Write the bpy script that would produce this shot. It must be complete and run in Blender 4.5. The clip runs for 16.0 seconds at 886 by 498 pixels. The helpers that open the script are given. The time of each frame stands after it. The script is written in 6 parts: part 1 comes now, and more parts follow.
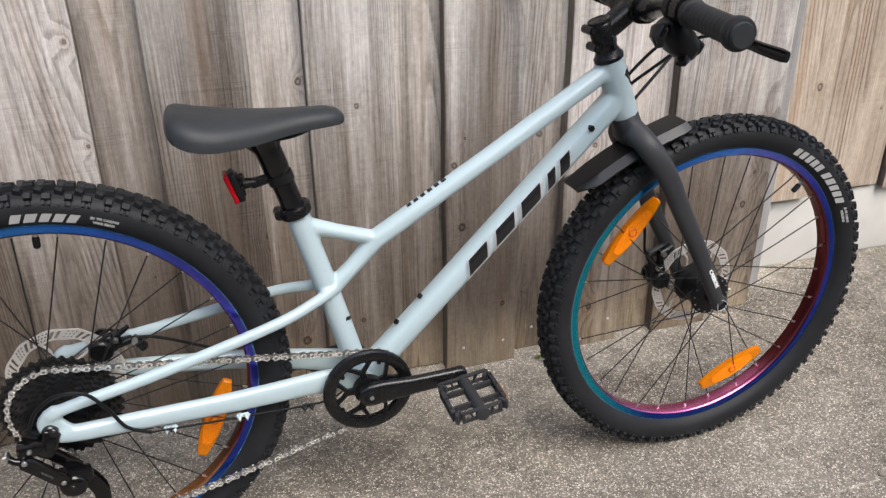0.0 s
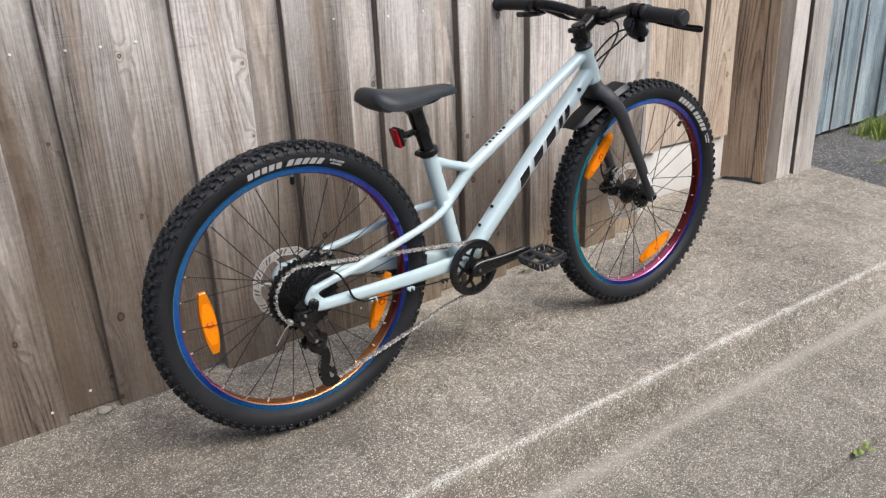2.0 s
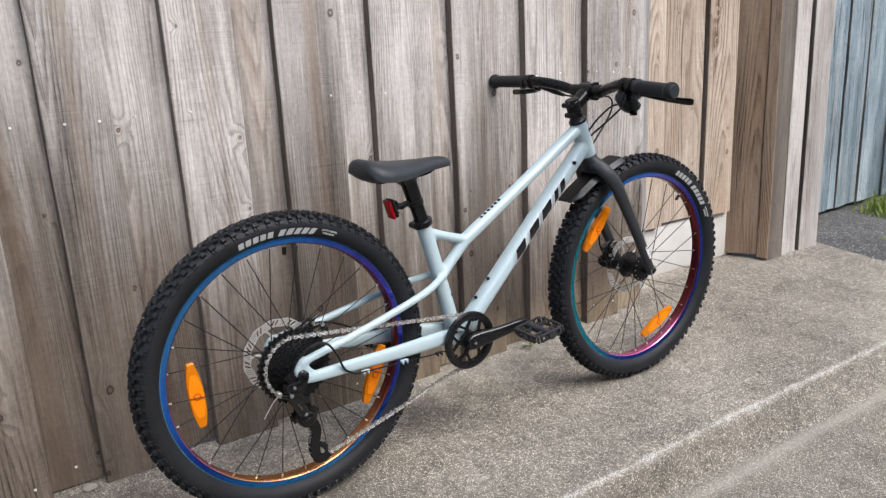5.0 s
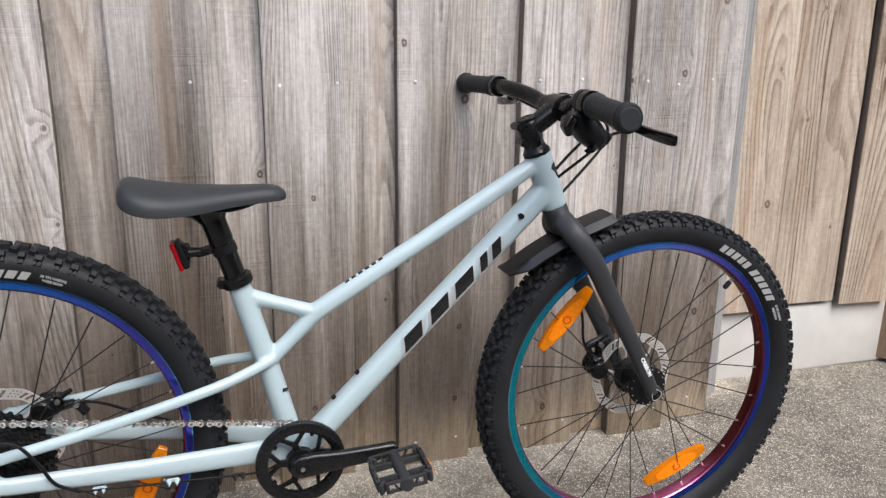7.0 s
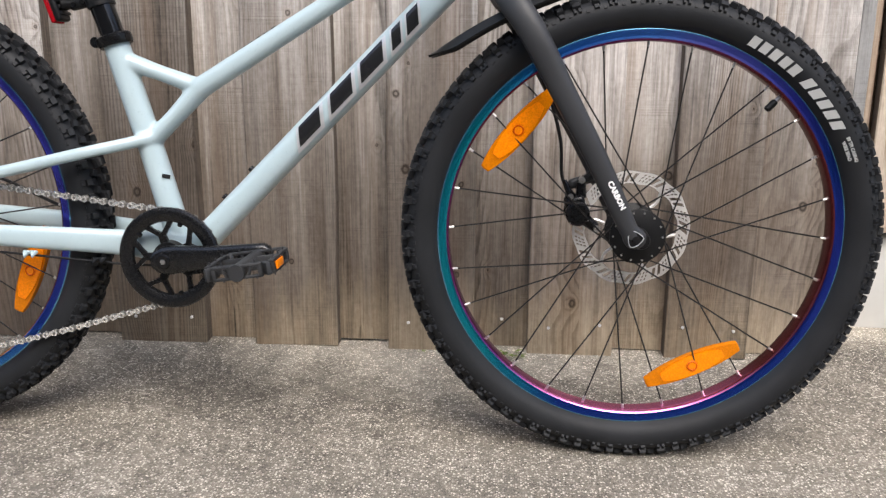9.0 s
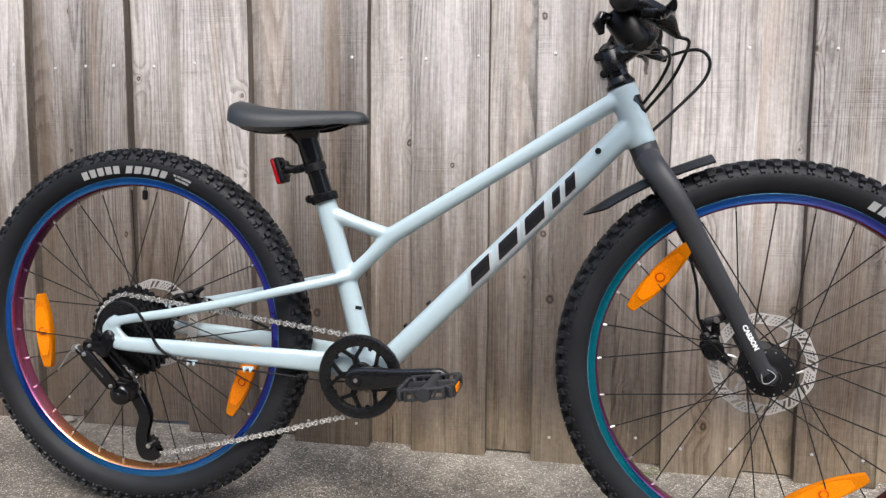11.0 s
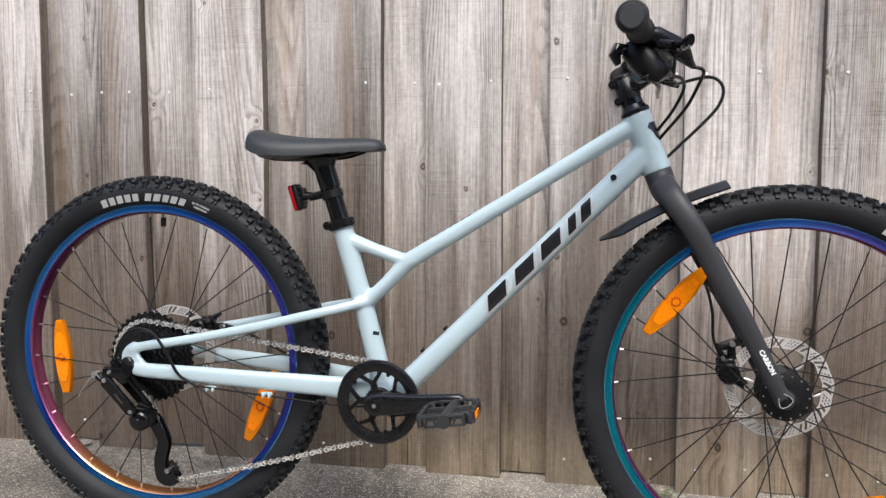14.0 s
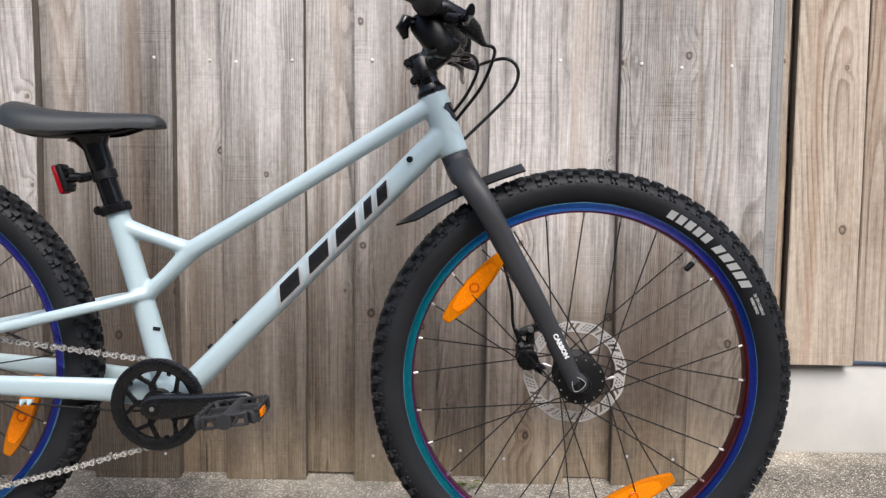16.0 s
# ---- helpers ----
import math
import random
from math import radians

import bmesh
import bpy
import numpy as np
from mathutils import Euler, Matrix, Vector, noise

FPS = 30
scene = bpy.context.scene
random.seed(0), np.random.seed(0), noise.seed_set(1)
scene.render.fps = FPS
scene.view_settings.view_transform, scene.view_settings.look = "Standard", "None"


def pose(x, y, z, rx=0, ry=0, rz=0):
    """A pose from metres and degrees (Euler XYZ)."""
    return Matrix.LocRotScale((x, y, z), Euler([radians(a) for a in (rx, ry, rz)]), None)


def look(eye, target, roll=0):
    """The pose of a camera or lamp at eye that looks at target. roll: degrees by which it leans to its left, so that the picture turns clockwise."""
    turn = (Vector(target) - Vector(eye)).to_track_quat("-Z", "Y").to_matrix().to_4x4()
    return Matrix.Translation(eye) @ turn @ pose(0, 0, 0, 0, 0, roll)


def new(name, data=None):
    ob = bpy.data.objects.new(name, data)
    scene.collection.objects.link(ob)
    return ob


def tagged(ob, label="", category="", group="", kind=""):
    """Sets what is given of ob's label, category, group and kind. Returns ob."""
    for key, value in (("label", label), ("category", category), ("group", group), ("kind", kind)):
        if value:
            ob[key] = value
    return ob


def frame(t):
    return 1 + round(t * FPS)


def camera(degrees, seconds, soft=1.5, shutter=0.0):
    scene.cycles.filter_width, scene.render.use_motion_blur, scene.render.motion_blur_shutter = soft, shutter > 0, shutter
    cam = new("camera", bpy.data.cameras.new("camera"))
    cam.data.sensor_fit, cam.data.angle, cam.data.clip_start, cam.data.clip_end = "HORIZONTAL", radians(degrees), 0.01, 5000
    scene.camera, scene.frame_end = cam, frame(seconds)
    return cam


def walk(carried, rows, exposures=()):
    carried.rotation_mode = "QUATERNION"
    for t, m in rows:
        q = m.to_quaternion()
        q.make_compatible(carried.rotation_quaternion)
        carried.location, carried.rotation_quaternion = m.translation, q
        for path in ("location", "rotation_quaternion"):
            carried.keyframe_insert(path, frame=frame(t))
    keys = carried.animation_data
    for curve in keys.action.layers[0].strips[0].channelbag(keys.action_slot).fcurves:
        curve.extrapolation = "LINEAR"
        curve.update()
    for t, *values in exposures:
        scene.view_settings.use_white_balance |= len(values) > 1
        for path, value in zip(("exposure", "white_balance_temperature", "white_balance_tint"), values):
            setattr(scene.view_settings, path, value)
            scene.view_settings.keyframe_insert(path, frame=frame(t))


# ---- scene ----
cam = camera(58.9, 16.0, soft=1.35)
PATH = [
    (0, (-0.182, -1.003, 0.928), (0.373, 0.717, 0.072), -0.6),
    (0.5, (-0.452, -1.053, 0.932), (0.306, 0.595, 0.089), -1.5),
    (1, (-0.688, -1.168, 0.917), (0.196, 0.419, 0.08), -2.1),
    (1.5, (-0.865, -1.325, 0.921), (0.115, 0.224, 0.12), -2.2),
    (2, (-0.987, -1.372, 0.947), (0.073, 0.157, 0.212), -2.5),
    (2.5, (-1.059, -1.399, 0.957), (0.057, 0.123, 0.294), -3.1),
    (3, (-1.074, -1.402, 0.955), (0.081, 0.117, 0.358), -3.7),
    (3.5, (-1.085, -1.418, 0.958), (0.095, 0.101, 0.411), -4.0),
    (6, (-0.631, -1.293, 0.881), (0.247, 0.424, 0.347), -1.0),
    (6.5, (-0.379, -1.199, 0.875), (0.35, 0.587, 0.348), -0.1),
    (7, (-0.106, -1.125, 0.866), (0.464, 0.72, 0.344), 0.7),
    (7.5, (0.154, -0.984, 0.805), (0.547, 0.907, 0.287), 1.4),
    (8, (0.324, -0.953, 0.795), (0.556, 0.968, 0.289), 1.5),
    (8.5, (0.4, -0.934, 0.602), (0.455, 1.0, 0.093), 1.0),
    (9, (0.428, -1.027, 0.489), (0.291, 0.919, 0.047), 0.3),
    (9.5, (0.398, -1.087, 0.512), (0.054, 0.847, 0.134), -0.0),
    (10, (0.373, -1.14, 0.531), (-0.063, 0.788, 0.229), 0.1),
    (12.5, (0.369, -1.222, 0.606), (0.03, 0.743, 0.449), 0.4),
    (13, (0.366, -1.213, 0.601), (0.0, 0.746, 0.434), 0.3),
    (13.5, (0.36, -1.214, 0.595), (-0.041, 0.737, 0.422), 0.0),
    (14, (0.351, -1.218, 0.592), (-0.059, 0.732, 0.424), -0.0),
    (14.5, (0.365, -1.206, 0.589), (0.004, 0.755, 0.434), 0.1),
    (15, (0.393, -1.183, 0.584), (0.135, 0.796, 0.443), 0.3),
    (15.5, (0.408, -1.165, 0.575), (0.284, 0.826, 0.432), 0.5),
    (16, (0.418, -1.148, 0.565), (0.397, 0.845, 0.401), 0.5),
]
walk(cam, [(t, look(eye, target, roll)) for t, eye, target, roll in PATH], exposures=((0.0, 0.90, 6450, 10), (1.5, 1.0, 6450, 10), (3.5, 1.02, 6250, 10), (6.0, 0.94, 6300, 10), (8.0, 0.91, 6400, 10), (9.0, 1.08, 6450, 10), (9.5, 1.12, 6400, 10), (10.0, 1.10, 6350, 10), (12.5, 1.07, 6300, 10), (14.5, 1.08, 6300, 10), (16.0, 0.98, 6350, 10)))

# ---- world, sun, exposure ----
SUN_EL, SUN_AZ = radians(52), radians(165)      # azimuth of the soft sun behind the cloud, from +y clockwise
world = bpy.data.worlds.new("overcast_sky")
scene.world = world
world.use_nodes = True
wn = world.node_tree.nodes
sky = wn.new("ShaderNodeTexSky")
sky.sky_type, sky.sun_disc = "NISHITA", False
sky.sun_elevation, sky.sun_rotation = SUN_EL, SUN_AZ
sky.dust_density, sky.air_density, sky.ozone_density = 3.0, 1.0, 1.0
wn["Background"].inputs["Strength"].default_value = 0.15
world.node_tree.links.new(sky.outputs[0], wn["Background"].inputs["Color"])

sun_data = bpy.data.lights.new("sun", "SUN")
sun_data.energy, sun_data.angle, sun_data.color = 1.5, radians(40), (1.0, 0.975, 0.94)
sun = new("sun", sun_data)
sun_dir = Vector((math.sin(SUN_AZ) * math.cos(SUN_EL), math.cos(SUN_AZ) * math.cos(SUN_EL), math.sin(SUN_EL)))
sun.matrix_basis = look(sun_dir * 20, (0, 0, 0))


# ---- materials ----
def material(name):
    m = bpy.data.materials.new(name)
    m.use_nodes = True
    nt = m.node_tree
    return m, nt, nt.nodes["Principled BSDF"]


def node(nt, kind, inputs=(), **props):
    n = nt.nodes.new(kind)
    if "operation" in props:
        n.operation = props["operation"]
    if "feature" in props:
        n.feature = props["feature"]
    if "voronoi_dimensions" in props:
        n.voronoi_dimensions = props["voronoi_dimensions"]
    for k, v in dict(inputs).items():
        if hasattr(v, "is_linked"):
            nt.links.new(v, n.inputs[k])
        else:
            n.inputs[k].default_value = v
    return n


def ramp(nt, fac, stops):
    n = nt.nodes.new("ShaderNodeValToRGB")
    el = n.color_ramp.elements
    while len(el) < len(stops):
        el.new(0.5)
    for e, (p, c) in zip(el, stops):
        e.position, e.color = p, (c, c, c, 1) if isinstance(c, (int, float)) else (*c, 1)
    nt.links.new(fac, n.inputs[0])
    return n.outputs[0]


def mix(nt, fac, a, b, how="MIX"):
    n = nt.nodes.new("ShaderNodeMix")
    n.data_type, n.blend_type = "RGBA", how
    for i, v in ((0, fac), (6, a), (7, b)):
        if hasattr(v, "is_linked"):
            nt.links.new(v, n.inputs[i])
        else:
            n.inputs[i].default_value = v if isinstance(v, (int, float)) else (*v, 1)
    return n.outputs[2]


def scaled(nt, vec, s, offset=None):
    m = node(nt, "ShaderNodeVectorMath", {0: vec, 1: s}, operation="MULTIPLY").outputs[0]
    if offset is not None:
        m = node(nt, "ShaderNodeVectorMath", {0: m, 1: offset}, operation="ADD").outputs[0]
    return m


def math_node(nt, op, a, b=0.0):
    return node(nt, "ShaderNodeMath", {0: a, 1: b}, operation=op).outputs[0]


def plain(name, colour, rough, metal=0.0, bump=0.15, grain=300.0, vary=0.12, coat=0.0, spec=0.5):
    """A painted, moulded or metal surface with fine grain and slight unevenness."""
    m, nt, bsdf = material(name)
    pos = node(nt, "ShaderNodeNewGeometry").outputs["Position"]
    fine = node(nt, "ShaderNodeTexNoise", {"Vector": pos, "Scale": grain, "Detail": 3.0}).outputs[0]
    broad = node(nt, "ShaderNodeTexNoise", {"Vector": pos, "Scale": 14.0, "Detail": 4.0}).outputs[0]
    dark = tuple(c * (1 - vary) for c in colour)
    lite = tuple(min(1, c * (1 + vary)) for c in colour)
    nt.links.new(mix(nt, ramp(nt, broad, ((0.3, 0.0), (0.7, 1.0))), dark, lite), bsdf.inputs["Base Color"])
    r = node(nt, "ShaderNodeMapRange", {0: fine, 3: max(0.02, rough - 0.08), 4: min(1, rough + 0.08)}).outputs[0]
    nt.links.new(r, bsdf.inputs["Roughness"])
    bsdf.inputs["Metallic"].default_value = metal
    bsdf.inputs["Coat Weight"].default_value = coat
    bsdf.inputs["Coat Roughness"].default_value = 0.12
    bsdf.inputs["Specular IOR Level"].default_value = spec
    if bump:
        b = node(nt, "ShaderNodeBump", {"Height": fine, "Strength": bump, "Distance": 0.0006})
        nt.links.new(b.outputs[0], bsdf.inputs["Normal"])
    return m


def wood(name, dark, mid, light, warm=0.0, knots=1.0, saw=0.5, warm_colour=(0.36, 0.2, 0.09), stain=(0.09, 0.075, 0.06), bleach_and_shade=0.0, rings=0.5, cracks=0.5, grain=62.0, sway=0.34):
    """Sawn boards: fibres, growth lines in long arches, knots, saw marks across, weathering and painted height shading.
    """
    m, nt, bsdf = material(name)
    pos = node(nt, "ShaderNodeTexCoord").outputs["Object"]
    rnd = node(nt, "ShaderNodeObjectInfo").outputs["Random"]
    off = node(nt, "ShaderNodeCombineXYZ", {0: math_node(nt, "MULTIPLY", rnd, 37.0), 1: math_node(nt, "MULTIPLY", rnd, 11.0), 2: math_node(nt, "MULTIPLY", rnd, 53.0)}).outputs[0]
    p = node(nt, "ShaderNodeVectorMath", {0: pos, 1: off}, operation="ADD").outputs[0]

    def noise_at(scale, detail=4.0, rough=0.65, shift=None):
        return node(nt, "ShaderNodeTexNoise", {"Vector": scaled(nt, p, scale, shift), "Scale": 1.0, "Detail": detail, "Roughness": rough}).outputs[0]

    def term(v, k):
        return math_node(nt, "MULTIPLY", math_node(nt, "SUBTRACT", v, 0.5), k)

    def times(*vs):
        out = vs[0]
        for v in vs[1:]:
            out = math_node(nt, "MULTIPLY", out, v)
        return out
    # knots: sparse small eyes with a dark rim; many cells are left empty
    sx = node(nt, "ShaderNodeSeparateXYZ", {0: p})
    flat = node(nt, "ShaderNodeCombineXYZ", {0: math_node(nt, "MULTIPLY", math_node(nt, "ADD", sx.outputs[0], sx.outputs[1]), 9.0), 1: math_node(nt, "MULTIPLY", sx.outputs[2], 7.4)}).outputs[0]
    vor = node(nt, "ShaderNodeTexVoronoi", {"Vector": flat, "Scale": 1.0, "Randomness": 1.0}, feature="F1", voronoi_dimensions="2D")
    pick = node(nt, "ShaderNodeSeparateColor", {0: vor.outputs["Color"]})
    keep = math_node(nt, "GREATER_THAN", pick.outputs[0], 0.70)
    kv = math_node(nt, "ADD", vor.outputs["Distance"], term(noise_at((55.0, 55.0, 45.0), 3.0), 0.085))
    kv = math_node(nt, "DIVIDE", kv, math_node(nt, "ADD", 0.25, math_node(nt, "MULTIPLY", pick.outputs[1], 0.9)))
    push = math_node(nt, "MULTIPLY", ramp(nt, kv, ((0.0, 1.0), (0.14, 0.35), (0.42, 0.0))), keep)
    knot = math_node(nt, "MULTIPLY", ramp(nt, kv, ((0.0, 0.5), (0.022, 0.35), (0.040, 1.0), (0.052, 0.85), (0.075, 0.0))), keep)
    halo = math_node(nt, "MULTIPLY", ramp(nt, kv, ((0.05, 1.0), (0.22, 0.0))), keep)
    # growth lines: level lines of a field drawn out along the board, parted by the knots
    field = noise_at((6.5, 6.5, sway), 1.0, 0.35)
    u = math_node(nt, "ADD", field, math_node(nt, "MULTIPLY", push, 0.05))
    u = math_node(nt, "ADD", u, term(noise_at((40.0, 40.0, 4.0), 2.0), 0.016))
    saw_tooth = math_node(nt, "FRACT", math_node(nt, "MULTIPLY", u, grain))
    line = ramp(nt, saw_tooth, ((0.0, 0.0), (0.45, 0.05), (0.80, 1.0), (0.95, 0.9), (1.0, 0.0)))
    line_where = ramp(nt, noise_at((9.0, 9.0, 1.2), 3.0, 0.6, (7.0, 3.0, 1.0)), ((0.40, 0.0), (0.58, 1.0)))
    fibre = noise_at((380.0, 380.0, 9.0), 3.0, 0.7)
    crack = ramp(nt, noise_at((260.0, 260.0, 3.2), 3.0, 0.6, (2.0, 9.0, 5.0)), ((0.53, 0.0), (0.62, 1.0)))
    crack_where = ramp(nt, noise_at((16.0, 16.0, 1.1), 4.0, 0.6, (8.0, 3.0, 5.0)), ((0.44, 0.0), (0.60, 1.0)))
    streak = noise_at((24.0, 24.0, 0.9), 5.0, 0.62)
    # saw marks: fine dark and pale dashes across the board
    cut = noise_at((7.0, 7.0, 760.0), 2.0, 0.55, (4.0, 2.0, 8.0))
    cut_dark = ramp(nt, cut, ((0.36, 1.0), (0.45, 0.0)))
    cut_pale = ramp(nt, cut, ((0.57, 0.0), (0.66, 1.0)))
    cut_where = ramp(nt, noise_at((7.0, 7.0, 9.0), 4.0, 0.6, (9.0, 0.0, 2.0)), ((0.46, 0.1), (0.66, 1.0)))
    broad = noise_at((5.0, 5.0, 2.0), 5.0, 0.62)
    mott = noise_at((120.0, 120.0, 90.0), 4.0, 0.7, (2.0, 2.0, 2.0))
    g = math_node(nt, "ADD", 0.56, term(streak, 0.34))
    for v, k in ((fibre, 0.37), (broad, 0.44), (mott, 0.25)):
        g = math_node(nt, "ADD", g, term(v, k))
    for v, k in ((times(line, line_where), -0.17 * rings), (times(crack, crack_where), -0.40 * cracks), (times(cut_dark, cut_where), -0.27 * saw), (times(cut_pale, cut_where), 0.18 * saw)):
        g = math_node(nt, "ADD", g, math_node(nt, "MULTIPLY", v, k))
    col = ramp(nt, g, ((0.22, dark), (0.50, mid), (0.80, light)))
    tone = node(nt, "ShaderNodeMapRange", {0: rnd, 3: 0.82, 4: 1.12}).outputs[0]
    col = mix(nt, 1.0, col, node(nt, "ShaderNodeCombineXYZ", {0: tone, 1: tone, 2: tone}).outputs[0], "MULTIPLY")
    warm_mask = noise_at((15.0, 15.0, 0.9), 4.0, 0.6, (3.1, 7.7, 1.3))
    col = mix(nt, math_node(nt, "MULTIPLY", ramp(nt, warm_mask, ((0.52, 0.0), (0.68, 1.0))), warm), col, mix(nt, 0.55, col, warm_colour))
    blot = noise_at((13.0, 13.0, 2.6), 7.0, 0.7, (5.0, 1.0, 9.0))
    col = mix(nt, math_node(nt, "MULTIPLY", ramp(nt, blot, ((0.50, 0.0), (0.66, 1.0))), 0.52), col, mix(nt, 0.62, col, stain))
    col = mix(nt, math_node(nt, "MULTIPLY", halo, 0.16 * knots), col, warm_colour)
    col = mix(nt, math_node(nt, "MULTIPLY", knot, 0.85 * knots), col, (0.045, 0.034, 0.026))
    if bleach_and_shade:
        # silvery bleaching above, ragged brown stain and painted shade below, at its own height on each board
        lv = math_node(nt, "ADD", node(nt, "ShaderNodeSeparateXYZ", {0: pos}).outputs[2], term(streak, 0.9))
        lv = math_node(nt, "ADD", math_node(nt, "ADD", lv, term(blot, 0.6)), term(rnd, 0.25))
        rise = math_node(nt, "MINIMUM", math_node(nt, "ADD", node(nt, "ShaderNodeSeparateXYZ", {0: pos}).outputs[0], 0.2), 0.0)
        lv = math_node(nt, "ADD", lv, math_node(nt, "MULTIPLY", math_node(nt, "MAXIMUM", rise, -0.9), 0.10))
        # towards the end of the fence the boards turn darker at the foot and paler higher up
        end_mask = node(nt, "ShaderNodeMapRange", {0: node(nt, "ShaderNodeSeparateXYZ", {0: pos}).outputs[0], 1: 0.45, 2: 0.80}).outputs[0]
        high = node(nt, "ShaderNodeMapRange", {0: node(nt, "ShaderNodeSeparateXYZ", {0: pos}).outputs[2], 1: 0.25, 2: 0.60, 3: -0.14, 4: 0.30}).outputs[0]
        lv = math_node(nt, "ADD", lv, math_node(nt, "MULTIPLY", end_mask, high))
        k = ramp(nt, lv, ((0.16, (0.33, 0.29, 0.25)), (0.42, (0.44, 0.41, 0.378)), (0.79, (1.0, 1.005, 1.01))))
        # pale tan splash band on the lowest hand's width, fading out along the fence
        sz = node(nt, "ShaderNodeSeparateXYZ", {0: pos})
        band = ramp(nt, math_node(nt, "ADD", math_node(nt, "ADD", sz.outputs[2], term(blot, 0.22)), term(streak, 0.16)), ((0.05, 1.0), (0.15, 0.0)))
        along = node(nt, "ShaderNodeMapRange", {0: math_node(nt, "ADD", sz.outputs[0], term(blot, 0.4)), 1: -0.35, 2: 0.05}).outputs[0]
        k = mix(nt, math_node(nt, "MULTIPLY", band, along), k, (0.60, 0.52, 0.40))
        col = mix(nt, bleach_and_shade, col, mix(nt, 1.0, col, k, "MULTIPLY"))
    nt.links.new(col, bsdf.inputs["Base Color"])
    bsdf.inputs["Roughness"].default_value = 0.85
    bsdf.inputs["Specular IOR Level"].default_value = 0.2
    h = math_node(nt, "ADD", g, math_node(nt, "MULTIPLY", knot, -0.35))
    b = node(nt, "ShaderNodeBump", {"Height": h, "Strength": 0.6, "Distance": 0.0020})
    nt.links.new(b.outputs[0], bsdf.inputs["Normal"])
    return m


def aggregate(name, dark, mid, light, cell=320.0, worn=False, dark_blotch=0.0, sandy=False, sand=(0.5, 0.46, 0.39)):
    """Old concrete or asphalt: fine paste, small pale stones, pits, dark blotches and a worn arris."""
    m, nt, bsdf = material(name)
    pos = node(nt, "ShaderNodeNewGeometry").outputs["Position"]

    def noise_of(scale, detail, rough=0.62, vec=None):
        return node(nt, "ShaderNodeTexNoise", {"Vector": vec or pos, "Scale": scale, "Detail": detail, "Roughness": rough}).outputs[0]

    def term(v, k):
        return math_node(nt, "MULTIPLY", math_node(nt, "SUBTRACT", v, 0.5), k)
    grit = noise_of(cell * 2.6, 3.0, 0.7)
    broad, patch, spots = noise_of(1.9, 6.0), noise_of(17.0, 5.0), noise_of(70.0, 4.0)
    stones = node(nt, "ShaderNodeTexVoronoi", {"Vector": pos, "Scale": cell}, feature="F1")
    sc = node(nt, "ShaderNodeSeparateColor", {0: stones.outputs["Color"]})
    # stones of every tone set in a darker paste
    tone = ramp(nt, sc.outputs[0], ((0.0, 0.12), (0.38, 0.38), (0.72, 0.58), (1.0, 1.0)))
    seat = ramp(nt, stones.outputs["Distance"], ((0.30, 1.0), (0.62, 0.0)))
    g = math_node(nt, "ADD", math_node(nt, "MULTIPLY", tone, seat), math_node(nt, "MULTIPLY", math_node(nt, "SUBTRACT", 1.0, seat), 0.26))
    for v, k in ((grit, 0.72), (broad, 0.50), (patch, 0.34), (spots, 0.44)):
        g = math_node(nt, "ADD", g, term(v, k))
    pale = ramp(nt, g, ((0.45, 0.0), (0.8, 1.0)))
    col = ramp(nt, g, ((0.06, dark), (0.40, mid), (0.95, light)))
    chips = node(nt, "ShaderNodeTexVoronoi", {"Vector": pos, "Scale": cell * 0.55}, feature="F1")
    cc = node(nt, "ShaderNodeSeparateColor", {0: chips.outputs["Color"]})
    near = math_node(nt, "LESS_THAN", chips.outputs["Distance"], math_node(nt, "MULTIPLY", cc.outputs[1], 0.30))
    col = mix(nt, math_node(nt, "MULTIPLY", math_node(nt, "MULTIPLY", near, math_node(nt, "GREATER_THAN", cc.outputs[0], 0.72)), 0.42), col, tuple(min(1, c * 1.3) for c in light))
    col = mix(nt, math_node(nt, "MULTIPLY", math_node(nt, "MULTIPLY", near, math_node(nt, "LESS_THAN", cc.outputs[0], 0.36)), 0.8), col, tuple(c * 0.7 for c in dark))
    if dark_blotch:
        # darker blotches with ragged edges, heavier towards -x
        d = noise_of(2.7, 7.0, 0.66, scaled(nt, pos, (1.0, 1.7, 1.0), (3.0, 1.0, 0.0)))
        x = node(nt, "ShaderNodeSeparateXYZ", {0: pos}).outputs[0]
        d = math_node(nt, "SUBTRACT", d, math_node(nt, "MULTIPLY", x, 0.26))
        col = mix(nt, math_node(nt, "MULTIPLY", ramp(nt, d, ((0.49, 0.0), (0.72, 1.0))), dark_blotch), col, mix(nt, 0.72, col, dark))
    if sandy:
        # washed-out sand along the kerb's foot
        sp = node(nt, "ShaderNodeSeparateXYZ", {0: pos})
        d = math_node(nt, "ABSOLUTE", math_node(nt, "ADD", math_node(nt, "ADD", sp.outputs[1], 0.395), term(broad, 0.05)))
        d = math_node(nt, "ADD", math_node(nt, "ADD", d, term(patch, 0.06)), term(spots, 0.05))
        col = mix(nt, math_node(nt, "MULTIPLY", ramp(nt, d, ((0.0, 1.0), (0.030, 0.0))), 0.36), col, sand)
